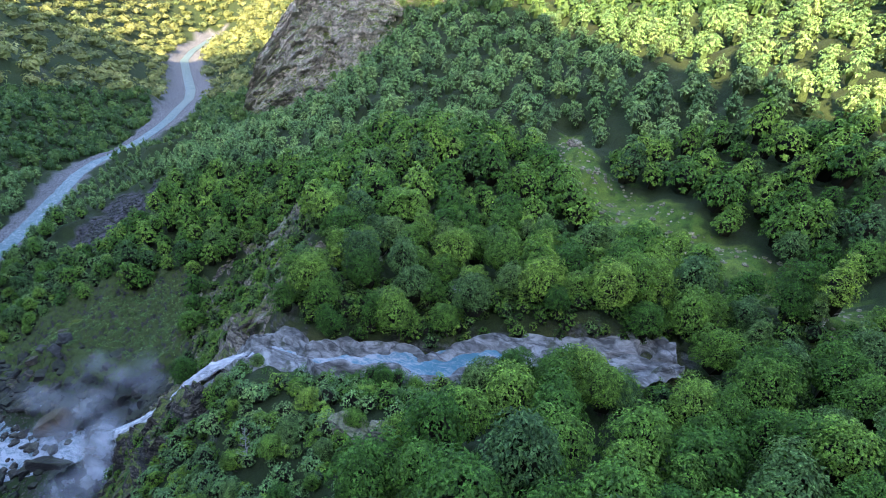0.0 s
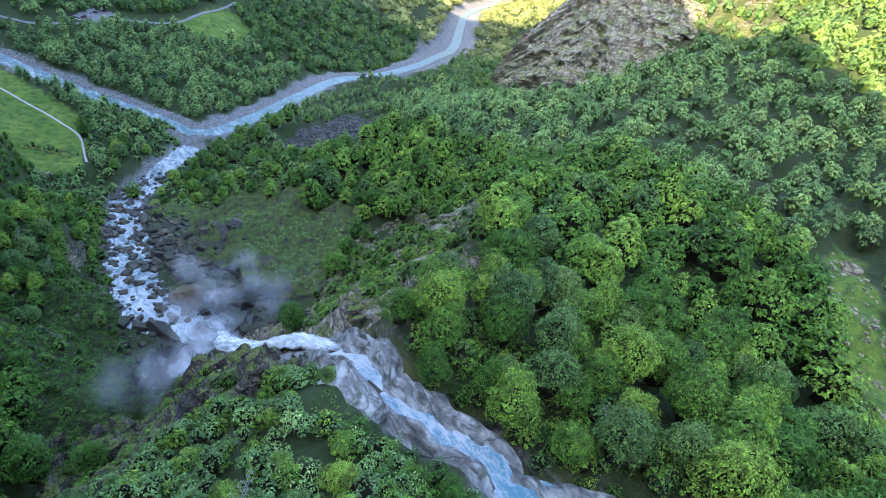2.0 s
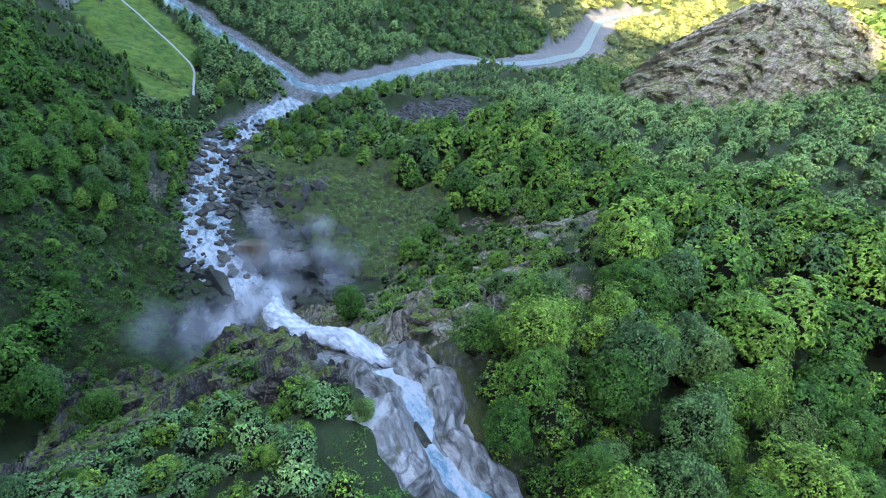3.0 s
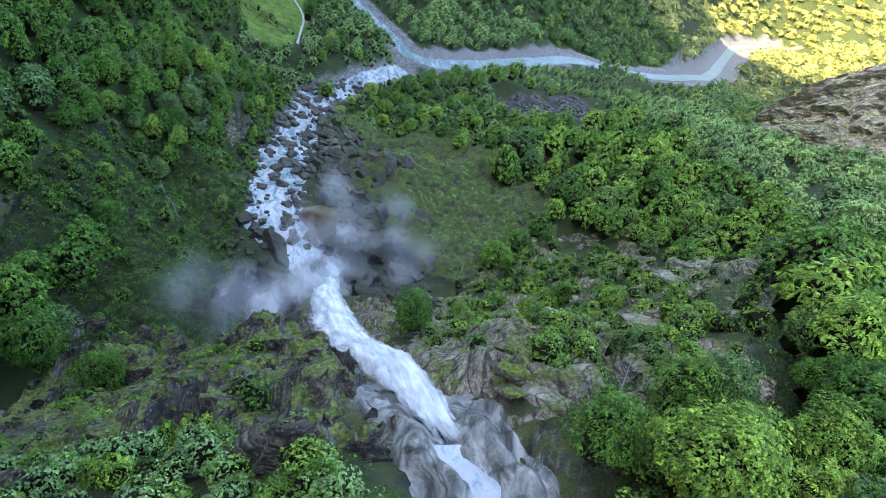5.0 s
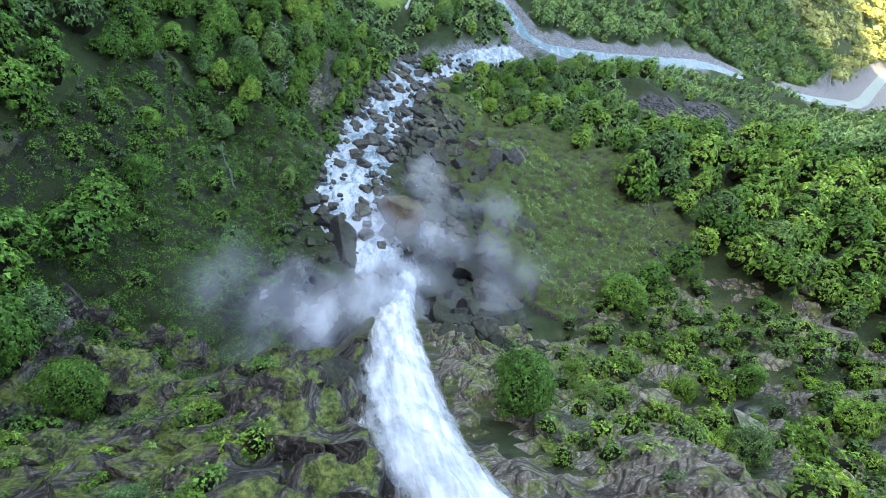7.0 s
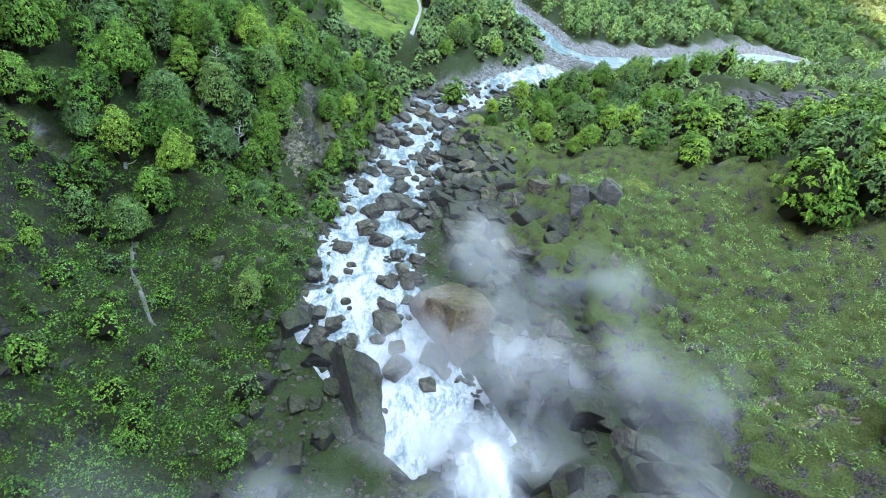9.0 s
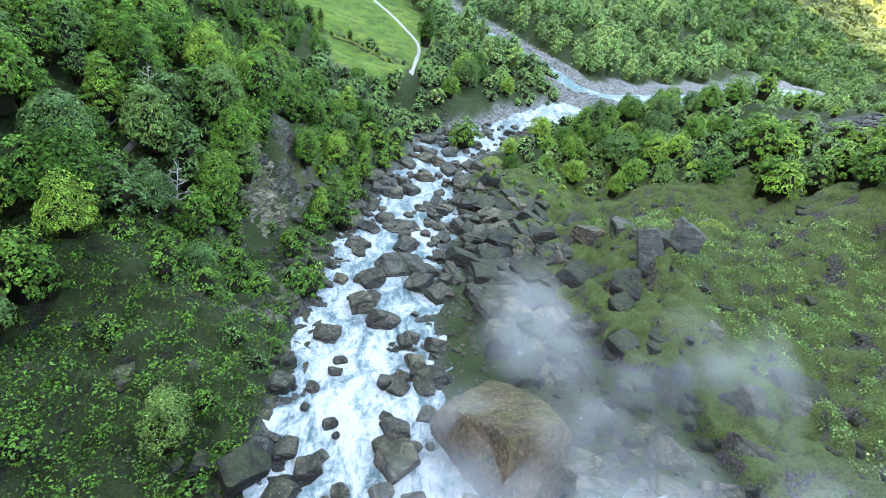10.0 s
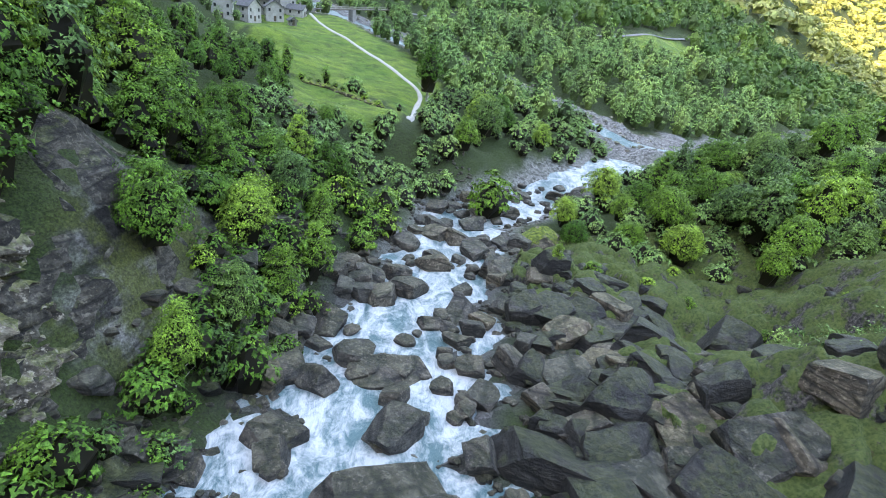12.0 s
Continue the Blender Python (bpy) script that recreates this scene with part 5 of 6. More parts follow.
def stand(kind, x, y, z, scale, turn, lean=(0, 0), group="", name="tree", category="tree"):
    crown_me, trunk_me, label = kind
    top = tagged(new(name), label, category, group)
    top.matrix_basis = Matrix.LocRotScale((x, y, z), Euler((lean[0], lean[1], turn)), (scale, scale, scale))
    part("trunk", trunk_me, top)
    part("crown", crown_me, top)
    return top


BROAD = [tree_kind(300 + i, 15.0, 12.4, 66, 80, 0.27, 0.08, BARK, "fresh green broadleaf tree with layered boughs") for i in range(5)]
SLIM = [tree_kind(320 + i, 17.0, 9.4, 60, 64, 0.25, 0.08, BIRCH, "slender pale-barked tree with light green leaves") for i in range(3)]
BUSH = [tree_kind(340 + i, 3.6, 4.4, 16, 38, 0.19, 0.05, BARK, "bright green rounded bush among rocks", LEAF_BUSH) for i in range(4)]

NEAR, r0 = plant((-100, -416), (160, 48), 8.6, 3)
d0 = from_water(NEAR)
order = np.argsort(d0 + np.where(NEAR[:, 1] < -330, 25, 0))
single, rest = NEAR[order[:210]], NEAR[order[210:]]
for p in single:
    left = p[0] < -20 and p[1] > -150
    kind = SLIM[r0.integers(3)] if r0.random() < (0.5 if left else 0.12) else BROAD[r0.integers(5)]
    stand(kind, p[0], p[1], p[2] - 0.3, r0.uniform(0.62, 1.15) * float(size_at(p[None, 0], p[None, 1])[0]), r0.uniform(0, 6.28), (r0.normal() * 0.05, r0.normal() * 0.05), "trees along the stream and gorge")
d1 = from_water(rest)
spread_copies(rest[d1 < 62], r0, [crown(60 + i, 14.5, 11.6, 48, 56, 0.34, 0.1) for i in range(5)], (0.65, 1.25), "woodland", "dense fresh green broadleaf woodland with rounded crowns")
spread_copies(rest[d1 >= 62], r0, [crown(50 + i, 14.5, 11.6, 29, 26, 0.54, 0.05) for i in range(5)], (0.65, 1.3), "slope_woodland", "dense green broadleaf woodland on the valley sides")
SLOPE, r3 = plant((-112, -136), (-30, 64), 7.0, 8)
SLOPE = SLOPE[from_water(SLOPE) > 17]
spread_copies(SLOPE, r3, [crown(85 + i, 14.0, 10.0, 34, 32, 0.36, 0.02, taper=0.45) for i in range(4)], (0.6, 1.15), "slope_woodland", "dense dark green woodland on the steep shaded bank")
MID, r1 = plant((-336, -560), (576, 448), 10.2, 4)
MID = MID[~((MID[:, 0] > -100) & (MID[:, 0] < 160) & (MID[:, 1] > -416) & (MID[:, 1] < 48))]
def in_reach(p):
    """Woods that can be seen from the valley, not those behind the shoulders of the spur."""
    return p[(p[:, 1] > -385 - 0.33 * (p[:, 0] + 75)) & (p[:, 1] > -310 - 0.75 * (p[:, 0] + 17))]


MID = in_reach(MID)
near_mid = np.minimum(np.hypot(MID[:, 0] + 75, MID[:, 1] + 364), np.hypot(MID[:, 0] + 11, MID[:, 1] + 120)) < 390
near_mid &= MID[:, 0] > -112
floor_wood = near_mid & (MID[:, 1] > -40) & (np.hypot(MID[:, 0] - 20, MID[:, 1] + 20) < 270)
FLOOR, r4 = plant((-110, -40), (290, 250), 7.4, 9)
FLOOR = FLOOR[~((FLOOR[:, 0] > -100) & (FLOOR[:, 0] < 160) & (FLOOR[:, 1] < 48)) & (np.hypot(FLOOR[:, 0] - 20, FLOOR[:, 1] + 20) < 270)]
spread_copies(FLOOR, r4, [crown(65 + i, 13.5, 10.4, 22, 15, 0.50, 0.0, taper=0.4) for i in range(4)], (0.55, 1.1), "valley_woodland", "pale green broadleaf woodland on the valley floor", LEAF_VALLEY, dim=0.7)
spread_copies(MID[near_mid & ~floor_wood], r1, [crown(70 + i, 13.5, 10.6, 22, 15, 0.58, 0.05) for i in range(4)], (0.65, 1.2), "valley_woodland", "green broadleaf woodland on the valley sides", LEAF_VALLEY, dim=0.7)
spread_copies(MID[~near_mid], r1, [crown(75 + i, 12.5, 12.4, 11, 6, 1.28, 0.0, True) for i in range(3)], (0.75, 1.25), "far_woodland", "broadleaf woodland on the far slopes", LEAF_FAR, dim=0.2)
FAR, r2 = plant((-250, -560), (2100, 2100), 34.0, 5)
FAR = FAR[~((FAR[:, 0] > -336) & (FAR[:, 0] < 576) & (FAR[:, 1] > -560) & (FAR[:, 1] < 448))]
FAR = in_reach(FAR)
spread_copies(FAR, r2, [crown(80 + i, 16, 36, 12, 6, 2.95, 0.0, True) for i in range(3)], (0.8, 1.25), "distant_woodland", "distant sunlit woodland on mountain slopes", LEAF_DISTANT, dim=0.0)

# bushes on the ledges, in the basin and among the boulders
for zone, count, low, high in (([(-52, -262), (-20, -268), (-18, -232), (-24, -222), (-56, -232)], 80, 0.45, 1.25), ([(22, -258), (42, -258), (80, -214), (76, -176), (50, -188), (34, -204)], 80, 0.7, 1.7),
                               ([(-70, -205), (-40, -214), (-20, -196), (-44, -140), (-76, -150)], 16, 0.4, 1.0), ([(-24, -322), (-12, -304), (-15, -266), (-46, -262), (-44, -310)], 80, 0.6, 1.2),
                               ([(10, -48), (40, -36), (70, -60), (70, -90), (30, -66)], 16, 0.35, 0.8), ([(-37, -106), (-29, -110), (-26, -92), (-28, -70), (-36, -64)], 5, 0.5, 0.9), ([(20, -300), (30, -300), (34, -256), (19, -262)], 20, 0.5, 1.1)):
    pl, r_ = strewn(zone, count, 400 + count)
    for p in pl[~inside(FOOT, pl[:, 0], pl[:, 1])]:
        stand(BUSH[r_.integers(4)], p[0], p[1], p[2] - 0.15, r_.uniform(low, high), r_.uniform(0, 6.28), group="bushes among the rocks", name="bush", category="bush")
# single trees that stand out
for kind, x, y, s, lean, name, label in (
        (BUSH[1], 3.2, -13.0, 2.9, (0, 0), "bush", "round grey-green bush on a gravel island in the stream"), (SLIM[0], -12.2, 43.0, 1.05, (0, 0), "tree", "tall thin tree with a bare lower trunk beside the path"),
        (SLIM[1], 42.0, 0.0, 0.75, (0.05, 0.1), "tree", "young tree with a leaning trunk at the river"), (SLIM[2], 51.0, 4.0, 0.75, (0, 0.2), "tree", "young leaning tree at the river"),
        (BROAD[1], -41.5, -90.0, 0.8, (0, 0), "tree", "tall bright green tree above the stream"), (BROAD[2], -52.0, -97.0, 0.85, (0, 0), "tree", "tall bright green tree on the bank"),
        (BROAD[3], -38.5, -113.0, 0.5, (0, -0.3), "tree", "yellow-green tree leaning out over the bank"), (SLIM[1], 9.0, -49.0, 0.32, (0, 0), "tree", "small yellow-green tree growing on a boulder"),
        (SLIM[0], -29.0, -85.0, 0.5, (0, 0.1), "tree", "dark green tree rooted in the rocky bank"), (SLIM[2], -27.5, -77.0, 0.5, (0, 0.12), "tree", "dark green tree rooted in the rocky bank"),
        (SLIM[2], -25.5, -69.0, 0.5, (0, 0.15), "tree", "yellow-green tree leaning over the rocky bank"), (BROAD[2], -32.5, -78.0, 0.6, (0, 0), "tree", "tree below the pale cliff"),
        (SLIM[1], -23.5, -61.0, 0.55, (0, 0.1), "tree", "yellow-green tree leaning over the rocky bank"), (BROAD[1], -29.0, -66.0, 0.6, (0, 0), "tree", "fresh green tree on the rocky bank"), (SLIM[0], -24.5, -53.0, 0.5, (0, 0.1), "tree", "fresh green tree on the rocky bank")):
    h = float(ground(np.array([x]), np.array([y]))[0])
    tagged(stand(kind, x, y, h - 0.2, s, 0.7, lean, name=name, category=name), label)


# thick low shrubs over ledges, spur and banks
for zone, count, label in ((ALDERS, 252, "light green alder scrub between meadow and stream"), (LEDGES_LEFT, 66, "low green shrubs on the mossy ledges"), (LEDGES_RIGHT, 312, "green shrubs between the outcrops of the slope"),
                           ([(-50, -328), (0, -326), (-6, -306), (-10, -264), (-56, -258)], 252, "dense green scrub on the rocky spur"), (LEFT_BASIN, 96, "low shrubs in the mossy basin"),
                           (SHRUB_EDGE, 1250, "green shrubs hanging over the gorge"), ([(-48, -120), (-30, -112), (-24, -60), (-12, -24), (-30, -20), (-48, -70)], 252, "green shrubs over the banks and ledges"), ([(-36, -110), (-24, -112), (-20, -92), (-22, -64), (-34, -62)], 110, "dark green shrubs rooted in the rocky stream bank"),
                           ([(-14, 14), (24, 26), (50, 46), (44, 84), (0, 104), (-10, 50)], 312, "pale green alder scrub beside the river"), ([(16, -16), (40, -40), (100, -10), (110, 60), (70, 44), (30, 14)], 336, "fresh green scrub on the valley floor"), ([(18, -34), (58, -52), (96, -70), (112, -20), (60, -8), (30, -18)], 252, "pale green scrub behind the boulder field"),
                           ([(-76, -130), (-60, -120), (-60, -215), (-112, -215), (-100, -140)], 180, "green undergrowth on the shaded slope"), ([(-110, -120), (-50, -116), (-44, -60), (-40, -20), (-62, 30), (-112, 40)], 390, "dense green undergrowth under the slope trees")):
    pl, r_ = strewn(zone, count, 600 + count)
    keep_ = ~inside(FOOT, pl[:, 0], pl[:, 1]) & (np.hypot(pl[:, 0] + 22, pl[:, 1] + 322) > 7) & (np.hypot(pl[:, 0] + 5, pl[:, 1] + 288) > 9) & (from_water(pl) > np.where((pl[:, 0] < np.interp(pl[:, 1], GORGE_Y, GORGE_X)) & (pl[:, 1] > -338), 10.0, 6.5)) & (near_line(CASCADE, pl[:, 0], pl[:, 1])[0] > 15) & ~(inside(CLIFFS, pl[:, 0], pl[:, 1]) & (pl[:, 0] < -30.5)) & (near_line(PATH_LINE, pl[:, 0], pl[:, 1])[0] > 3) & ~inside(MEADOW_LOW, pl[:, 0], pl[:, 1]) & ~inside(MEADOW, pl[:, 0], pl[:, 1])
    spread_copies(pl[keep_], r_, [crown(90 + i, 2.9, 3.6, 12, 20, 0.165, 0.0) for i in range(4)], (0.7, 1.8), "shrubs", label, LEAF_VALLEY if "scrub" in label else None, sized=False)


# low herbs and ferns over the open ground
def herb(seed):
    r = np.random.default_rng(seed)
    return sprays(r, r.normal(size=(4, 3)) * np.array([0.5, 0.5, 0.08]) + [0, 0, 0.22], np.full(4, 0.5), 6, 0.17)


for zone, count, label in (([(30, -60), (50, -70), (84, -110), (84, -150), (46, -172), (40, -120)], 1400, "low herbs and ferns in the boulder-strewn basin"), ([(-62, -266), (-9, -270), (-8, -222), (-62, -222)], 800, "herbs on the ledges beside the fall"), ([(12, -270), (90, -270), (90, -176), (20, -200)], 1500, "herbs on the rocky slope"), (LEFT_BASIN, 4000, "ferns and moss tufts in the spray-wet basin"), (SHRUB_EDGE, 1100, "herbs along the rim of the gorge")):
    pl, r_ = strewn(zone, count, 500 + count)
    keep_ = (from_water(pl) > 11) & ~inside(FOOT, pl[:, 0], pl[:, 1])
    pl[:, 2] += field_height(pl[:, 0], pl[:, 1])
    spread_copies(pl[keep_], r_, [herb(i) for i in range(3)], (0.7, 1.6), "undergrowth", label, LEAF_VALLEY if "boulder" in label else None, sized=False)

# ---- village, paths, road and footbridge ----
def plain(name, a, b, scale, rough_=0.9, bump=0.2):
    m = Mat(name)
    p = m.pos()
    n = m.math("ADD", m.math("MULTIPLY", m.noise(p, scale, 6, 0.65), 0.6), m.math("MULTIPLY", m.noise(p, scale * 7, 5, 0.7), 0.4))
    m.set(Base_Color=m.ramp(n, ((0.35, a), (0.65, b))), Roughness=rough_)
    m.bump(n, 0.6, bump)
    return m.m


GRAVEL_PATH = plain("trodden gravel", (0.34, 0.32, 0.28), (0.52, 0.50, 0.46), 0.8)
ASPHALT = plain("asphalt", (0.17, 0.17, 0.17), (0.25, 0.25, 0.25), 0.5)
DIRT_PATH = plain("earth path", (0.10, 0.09, 0.075), (0.24, 0.225, 0.20), 0.8)
PLASTER = plain("old lime plaster", (0.26, 0.255, 0.24), (0.48, 0.47, 0.45), 0.6)
STONE_WALL = plain("dry stone wall", (0.14, 0.13, 0.12), (0.34, 0.33, 0.31), 1.6)
STONE_ROOF = plain("stone slab roof", (0.07, 0.072, 0.078), (0.17, 0.172, 0.18), 1.2)
DARK_WOOD = plain("weathered timber", (0.05, 0.036, 0.025), (0.14, 0.11, 0.085), 2.0)
PALE_WOOD = plain("grey bridge timber", (0.22, 0.20, 0.17), (0.38, 0.36, 0.32), 2.0)
GLASS_DARK = plain("window pane", (0.02, 0.024, 0.028), (0.04, 0.045, 0.05), 1.0, 0.12, 0.0)
CAR_PAINTS = [plain("car paint " + n, c, tuple(v * 1.15 for v in c), 0.3, 0.25, 0.0) for n, c in (("white", (0.6, 0.6, 0.6)), ("dark", (0.03, 0.03, 0.035)), ("red", (0.3, 0.03, 0.025)))]


def strip(line, half, lift, name, material, label, category, smooth=0):
    """A ribbon of path laid on the ground."""
    c = along(line, 1.2)
    k = 9
    xy = np.array([c[max(0, i - k):i + k + 1, :2].mean(0) for i in range(len(c))])
    t = np.gradient(xy, axis=0)
    t /= np.hypot(t[:, 0], t[:, 1])[:, None] + 1e-9
    a = np.linspace(-1, 1, 5)
    wob = half * (1 + 0.18 * rough(c[:, 0], c[:, 1], 9, 12))
    x = xy[:, 0:1] + t[:, 1:2] * a * wob[:, None]
    y = xy[:, 1:2] - t[:, 0:1] * a * wob[:, None]
    z = ground(x, y) + field_height(x, y) * 1.05
    z = np.array([z[max(0, i - smooth):i + smooth + 1].mean() if smooth else z[i] for i in range(len(z))]).reshape(len(z), -1) + 0 * x + lift - 0.5 * (np.abs(a)[None, :] > 0.9)
    me = mesh_of(name, np.c_[x.ravel(), y.ravel(), z.ravel()], grid_faces(len(c), 5), material, True)
    return tagged(new(name, me), label, category, kind="structure")


strip(PATH_LINE, 0.8, 0.35, "path", GRAVEL_PATH, "pale gravel footpath along the edge of the meadow", "path")
strip(ROAD_LINE, 2.3, 0.6, "road", ASPHALT, "narrow grey asphalt road across the river", "road", 9)
strip([(14, 244, 33), (30, 256, 33), (46, 270, 33)], 9.0, 0.7, "parking_lot", ASPHALT, "paved parking lot beside the river road", "parking lot")
strip([(-55, -122, 25), (-56, -133, 20), (-50, -144, 19), (-41, -152, 15)], 0.4, 0.35, "footpath", DIRT_PATH, "thin pale footpath through the mossy basin", "path")
strip([(-58, -78, 34), (-54, -84, 34), (-55, -96, 33), (-56, -110, 28), (-55, -122, 25)], 0.4, 0.35, "footpath", DIRT_PATH, "thin dirt footpath under the trees", "path")


def box_mesh(name, x0, x1, y0, y1, z0, z1, material, bevel=0.03):
    bm = bmesh.new()
    bmesh.ops.create_cube(bm, size=1)
    for v in bm.verts:
        v.co = ((x0 + x1) / 2 + v.co.x * (x1 - x0), (y0 + y1) / 2 + v.co.y * (y1 - y0), (z0 + z1) / 2 + v.co.z * (z1 - z0))
    if bevel:
        bmesh.ops.bevel(bm, geom=list(bm.edges), offset=bevel, segments=1, affect="EDGES")
    me = bpy.data.meshes.new(name)
    bm.to_mesh(me)
    bm.free()
    me.materials.append(material)
    return me


def roof_side(sign, w, l, h, rise, over=0.5, thick=0.28):
    """One slope of a gable roof, as a thick slab with a ragged eave."""
    bm = bmesh.new()
    n = 9
    rows = []
    for j in (0, 1):
        for i in range(n):
            y = -l / 2 - over + (l + 2 * over) * i / (n - 1)
            out = w / 2 + over + 0.08 * math.sin(i * 2.7)
            x = 0.0 if j == 0 else out
            z = h + rise * (1 - x / (w / 2)) + (0.05 * math.sin(i * 1.9) if j == 0 else 0)
            rows.append((sign * x, y, z + thick * 0.8))
    top = [bm.verts.new(p) for p in rows]
    low = [bm.verts.new((p[0], p[1], p[2] - thick)) for p in rows]
    for i in range(n - 1):
        bm.faces.new((top[i], top[i + 1], top[n + i + 1], top[n + i]))
        bm.faces.new((low[i], low[n + i], low[n + i + 1], low[i + 1]))
        bm.faces.new((top[n + i], top[n + i + 1], low[n + i + 1], low[n + i]))
        bm.faces.new((top[i], low[i], low[i + 1], top[i + 1]))
    for i in (0, n - 1):
        bm.faces.new((top[i], top[n + i], low[n + i], low[i]))
    bmesh.ops.recalc_face_normals(bm, faces=bm.faces)
    me = bpy.data.meshes.new("roof_slope")
    bm.to_mesh(me)
    bm.free()
    me.materials.append(STONE_ROOF)
    return me


def wall_body(w, l, h, rise, material):
    bm = bmesh.new()
    prof = [(-w / 2, -1.2), (w / 2, -1.2), (w / 2, h), (0, h + rise), (-w / 2, h)]
    a = [bm.verts.new((x, -l / 2, z)) for x, z in prof]
    b = [bm.verts.new((x, l / 2, z)) for x, z in prof]
    bm.faces.new(a[::-1])
    bm.faces.new(b)
    for i in range(5):
        bm.faces.new((a[i], a[(i + 1) % 5], b[(i + 1) % 5], b[i]))
    bmesh.ops.recalc_face_normals(bm, faces=bm.faces)
    bmesh.ops.bevel(bm, geom=[e for e in bm.edges], offset=0.06, segments=1, affect="EDGES")
    me = bpy.data.meshes.new("wall")
    bm.to_mesh(me)
    bm.free()
    me.materials.append(material)
    return me


def house(x, y, w, l, h, turn, plaster, label, seed):
    r = random.Random(seed)
    top = tagged(new("house"), label, "house", "houses of the village")
    z = float(ground(np.array([x]), np.array([y]))[0])
    top.matrix_basis = pose(x, y, z, 0, 0, turn)
    rise = w * 0.36
    part("wall", wall_body(w, l, h, rise, PLASTER if plaster else STONE_WALL), top)
    for sign in (1, -1):
        part("roof_slope", roof_side(sign, w, l, h, rise), top)
    part("chimney", box_mesh("chimney", w * 0.14, w * 0.14 + 0.7, -l * 0.2, -l * 0.2 + 0.7, h + rise * 0.4, h + rise + 1.1, STONE_WALL), top)
    part("door", box_mesh("door", -0.5, 0.5, -l / 2 - 0.06, -l / 2 + 0.1, 0.0, 2.0, DARK_WOOD, 0.02), top)
    floors = 2 if h > 4.5 else 1
    for f in range(floors):
        zz = 1.1 + f * 2.5
        spots = [(s * w * 0.3, -l / 2, 0) for s in (-1, 1)] + [(sx * w / 2, ty * l, 1) for sx in (-1, 1) for ty in (-0.27, 0.27)]
        for wx, wy, side in spots:
            if r.random() < 0.2:
                continue
            if side:
                g = (wx - 0.06, wx + 0.06, wy - 0.4, wy + 0.4)
                k = (wx - 0.09, wx + 0.09, wy - 0.52, wy + 0.52)
            else:
                g = (wx - 0.4, wx + 0.4, wy - 0.06, wy + 0.06)
                k = (wx - 0.52, wx + 0.52, wy - 0.09, wy + 0.09)
            win = part("window", box_mesh("window", *g, zz, zz + 1.1, GLASS_DARK, 0), top)
            part("sill", box_mesh("sill", *k, zz - 0.14, zz, STONE_WALL, 0), win)
    return top


WHITE_HOUSE = "whitewashed stone house with a grey stone-slab roof"
GREY_HOUSE = "dark dry-stone house with a steep stone-slab roof"
for i, (x, y, w, l, h, turn, plaster) in enumerate((
        (-86, 111, 8.0, 10.0, 5.4, 70, True), (-78, 124, 7.0, 8.5, 5.2, 20, True), (-88, 94, 7.0, 9.0, 6.0, 15, True), (-93, 127, 7.0, 9.0, 5.6, 60, False), (-86, 137, 7.5, 10.0, 5.6, 75, False),
        (-80, 150, 7.0, 9.0, 5.4, 30, True), (-96, 141, 7.5, 9.5, 6.0, 70, False), (-99, 116, 7.0, 9.0, 5.6, 10, True), (-104, 132, 7.0, 9.0, 5.6, 65, False), (-91, 152, 7.0, 9.0, 5.6, 70, False),
        (-103, 150, 7.5, 10, 5.6, 30, False), (-84, 165, 7.0, 8.5, 5.0, 70, False), (-112, 144, 7, 9, 5.6, 20, True), (-96, 165, 7, 9, 5.4, 60, True), (-74, 146, 5.0, 7.5, 2.8, 80, True), (-69, 117, 2.6, 3.6, 2.0, 30, False))):
    house(x, y, w, l, h, turn, plaster, ("small " if h < 3 else "") + (WHITE_HOUSE if plaster else GREY_HOUSE), i)


def footbridge():
    """Timber footbridge on a stone pier over the river."""
    a, b = Vector((-70, 168, 31.6)), Vector((-40, 232, 33.5))
    top = tagged(new("footbridge"), "long narrow timber footbridge over the stony river", "bridge")
    d = b - a
    n = 40
    length, turn = d.length, math.degrees(math.atan2(d.y, d.x))
    top.matrix_basis = Matrix.Translation(a) @ Euler((0, -math.asin(d.z / length), radians(turn))).to_matrix().to_4x4()
    for s in (-0.8, 0.8):
        part("beam", box_mesh("beam", 0, length, s - 0.15, s + 0.15, -0.5, -0.1, DARK_WOOD), top)
        part("handrail", box_mesh("handrail", 0, length, s * 1.12 - 0.05, s * 1.12 + 0.05, 0.95, 1.05, PALE_WOOD, 0.01), top)
    plank = box_mesh("plank", -0.8, 0.8, -1.0, 1.0, -0.1, 0.02, PALE_WOOD, 0)
    post = box_mesh("post", -0.06, 0.06, -0.06, 0.06, 0, 1.0, PALE_WOOD, 0)
    for i in range(n):
        x = (i + 0.5) * length / n
        part("plank", plank, top, place=Matrix.Translation((x, 0, 0)))
        for s in (-0.9, 0.9):
            part("post", post, top, place=Matrix.Translation((x, s, 0)))
    part("pier", box_mesh("pier", length * 0.42, length * 0.46, -1.4, 1.4, -9, -0.5, STONE_WALL, 0.15), top)


footbridge()


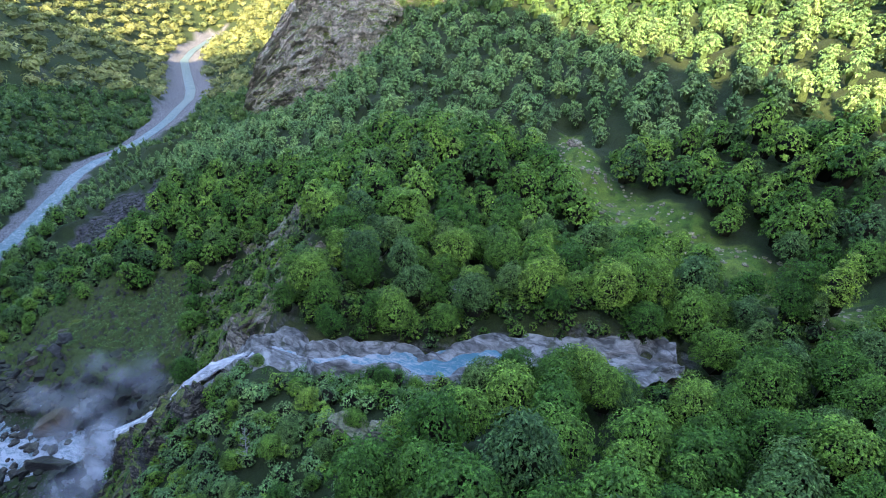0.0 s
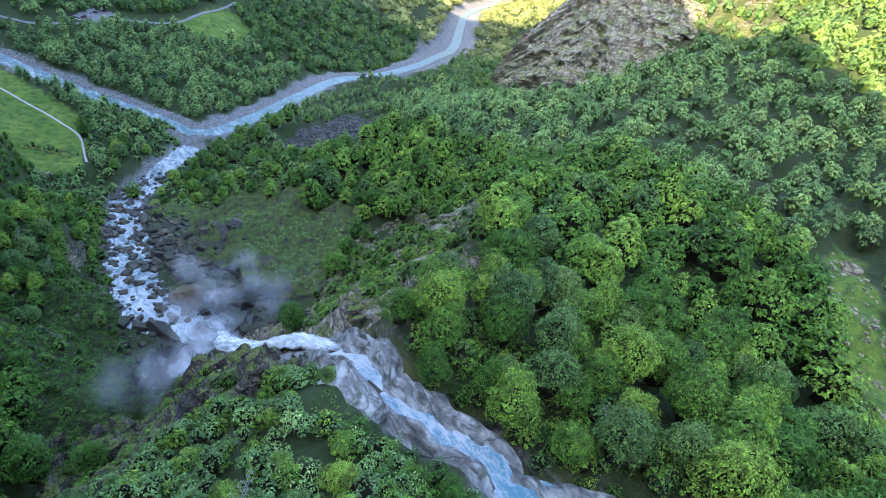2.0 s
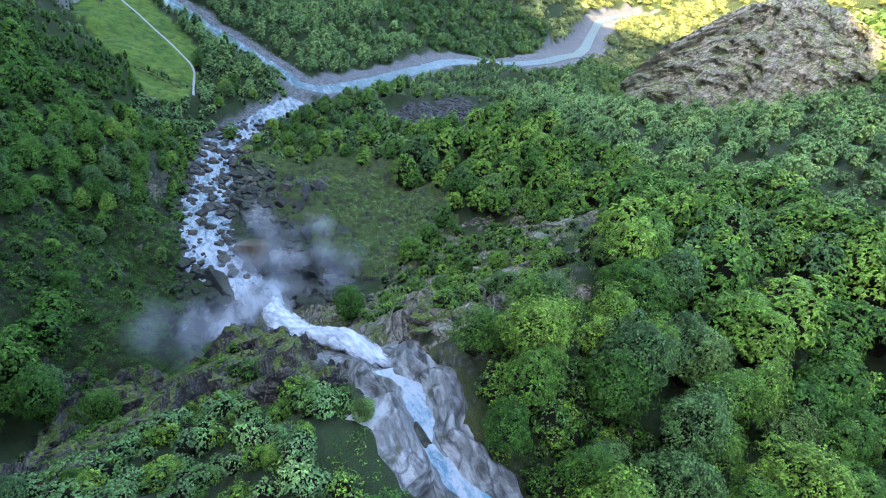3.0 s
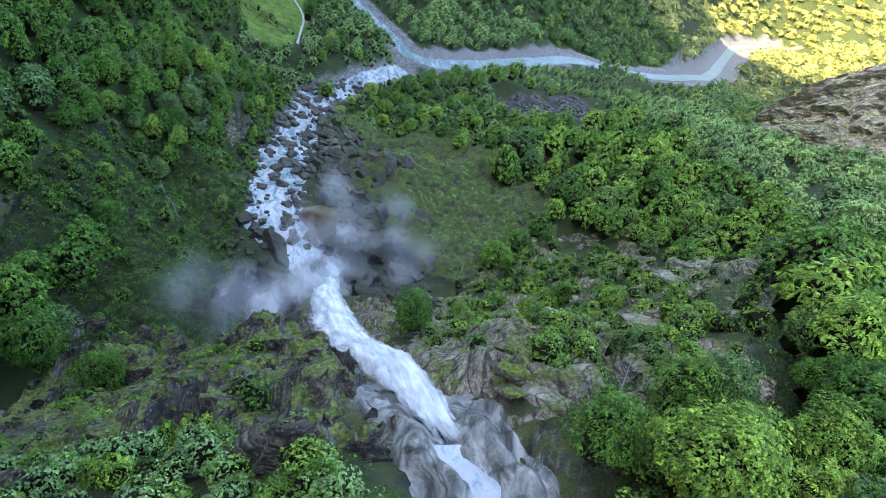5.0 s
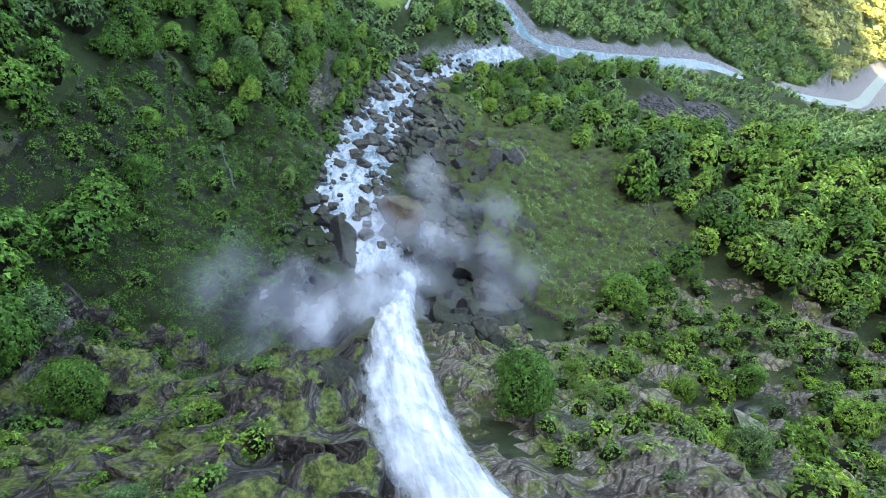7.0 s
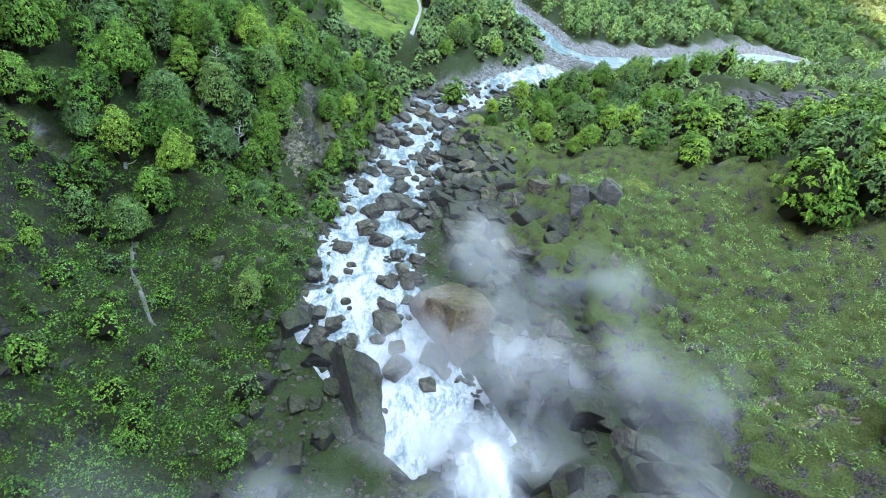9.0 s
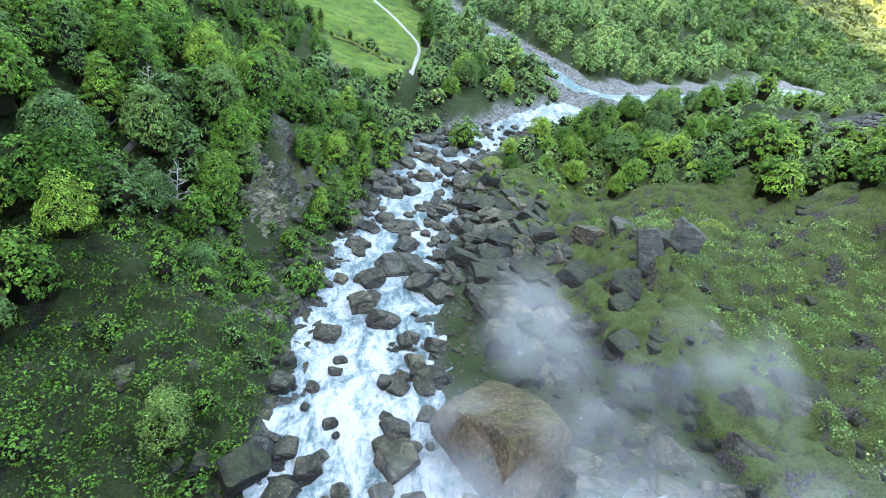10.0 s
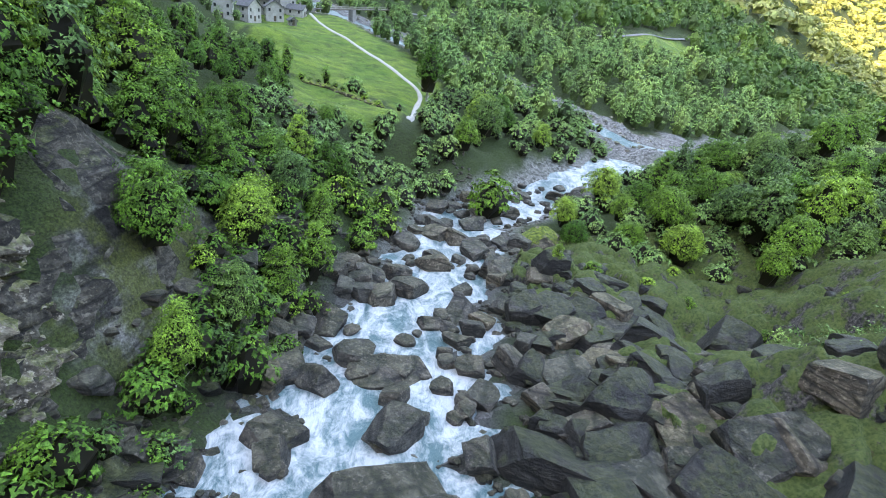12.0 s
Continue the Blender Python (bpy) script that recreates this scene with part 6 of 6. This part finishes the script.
def car(x, y, turn, paint, label):
    top = tagged(new("car"), label, "car", "parked cars")
    z = float(ground(np.array([x]), np.array([y]))[0]) + 0.72
    top.matrix_basis = pose(x, y, z, 0, 0, turn)
    part("body", box_mesh("body", -0.85, 0.85, -2.1, 2.1, 0.3, 0.85, paint, 0.14), top)
    part("cabin", box_mesh("cabin", -0.72, 0.72, -1.5, 0.9, 0.85, 1.42, GLASS_DARK, 0.22), top)
    for sx in (-0.8, 0.8):
        for sy in (-1.3, 1.3):
            v, f = tube([(sx - 0.1, sy, 0.32), (sx + 0.1, sy, 0.32)], (0.32, 0.32), 12)
            part("wheel", mesh_of("wheel", v, f, GLASS_DARK), top)


for i, (x, y) in enumerate(((16, 246), (20, 249), (22, 251), (27, 254), (31, 258), (38, 262))):
    car(x, y, 40, CAR_PAINTS[i % 3], "small " + ("white", "dark", "red")[i % 3] + " car on the parking lot")

# rocks, hedge row and pile on the meadow
for x, y, s in ((-37.5, -1, 1.1), (-36, 0.5, 0.9), (-34.8, -0.6, 0.7), (-39, 2, 0.8), (-32.8, 0.4, 0.6), (-43, 8, 0.8), (-44.5, 9.5, 1.0), (-41, 5, 0.6)):
    set_rock(rr.choice(GREY), "rock", x, y, s, rr, "pale stone of a rock pile in the lower meadow", "meadow rock pile", category="rock", sink=0.1)
for i in range(26):
    t = i / 25
    x, y = -46 + 23 * t, 35 - 14 * t + 2 * math.sin(t * 5)
    set_rock(rr.choice(MOSSY), "rock", x, y, rr.uniform(0.7, 1.2), rr, "mossy stone of an old wall across the meadow", "old meadow wall", stretch=(1.4, 0.9, 0.8), category="rock", sink=0.15)
for i in range(12):
    t = i / 11
    x, y = -46 + 23 * t + rr.uniform(-1, 1), 36 - 14 * t + 2 * math.sin(t * 5)
    stand(BUSH[i % 4], x, y, float(ground(np.array([x]), np.array([y]))[0]) - 0.1, rr.uniform(0.35, 0.6), i, group="bushes along the old wall", name="bush", category="bush")

# stony bed of the river
r_ = np.random.default_rng(61)
line = along(RIVER[:22], 1.0)
pick = line[r_.integers(len(line), size=2600)]
off = r_.uniform(-1, 1, 2600)
x, y = pick[:, 0] + off * 17, pick[:, 1] + off * 12 + r_.uniform(-3, 3, 2600)
scatter_stuff(np.c_[x, y, ground(x, y)], r_.uniform(0.4, 1.1, 2600) ** 1.3, SMALL, ROCK_PALE, "river_stones", "pale rounded stones on the gravel bars of the river", "stones", 62)


# ---- bare and fallen wood ----
def bare_tree(x, y, height, lean, turn, label, seed, name="dead_tree"):
    r = np.random.default_rng(seed)
    base = 0.017 * height
    z = float(ground(np.array([x]), np.array([y]))[0])
    top = tagged(new(name), label, "dead tree")
    top.matrix_basis = Matrix.LocRotScale((x, y, z - 0.2), Euler((lean, 0, turn)), (1, 1, 1))
    line = [np.array([0.15 * math.sin(s * 4) * height * 0.08, 0.1 * math.cos(s * 3), s * height]) for s in np.linspace(0, 1, 7)]
    v, f = tube(line, base * np.linspace(1.2, 0.15, 7))
    part("trunk", mesh_of("trunk", v, f, BIRCH, True), top)
    for i in range(14):
        s = 0.25 + 0.72 * i / 14
        a = i * 2.4 + r.uniform(0, 1)
        reach = height * 0.3 * (1.15 - s) * r.uniform(0.7, 1.2)
        p0 = np.array([0, 0, s * height])
        p2 = p0 + [math.cos(a) * reach, math.sin(a) * reach, reach * r.uniform(0.2, 0.9)]
        pieces = [tube([p0, (p0 + p2) / 2 + [0, 0, -0.1], p2], base * np.array([0.45, 0.3, 0.08]), 4)]
        for q in range(4):
            k = p0 + (p2 - p0) * r.uniform(0.4, 0.95)
            pieces.append(tube([k, k + r.normal(size=3) * reach * 0.22, k + r.normal(size=3) * reach * 0.3 + [0, 0, reach * 0.2]], base * np.array([0.16, 0.1, 0.04]), 4))
        v, f = joined(pieces)
        part("branch", mesh_of("branch", v, f, BIRCH), top)


for i, (x, y, h, lean, turn, label) in enumerate((
        (18, -306, 9, 1.15, 1.0, "pale dead trunk leaning over the edge of the gorge"), (21, -296, 7, 0.3, 2.0, "bare grey shrub beside the gorge"), (-42, -98, 9, 0.15, 0.3, "bare grey tree above the cliff"),
        (-46, -105, 10, 0.1, 2.3, "bare grey tree among green ones"), (-40, -90, 7, 0.4, 4.3, "bare leaning tree on the cliff"), (-54, -92, 11, 0.05, 1.3, "bare grey tree on the slope"),
        (-30, -300, 8, 0.5, 2.2, "bare pale tree among shrubs"), (-20, -352, 9, 0.4, 0.7, "bare pale birch among shrubs"), (36, -318, 8, 0.7, 4.0, "dead grey tree leaning in the woods"), (26, -262, 6, 0.6, 3.0, "bare shrub beside the rock slabs"))):
    bare_tree(x, y, h, lean, turn, label, 700 + i)
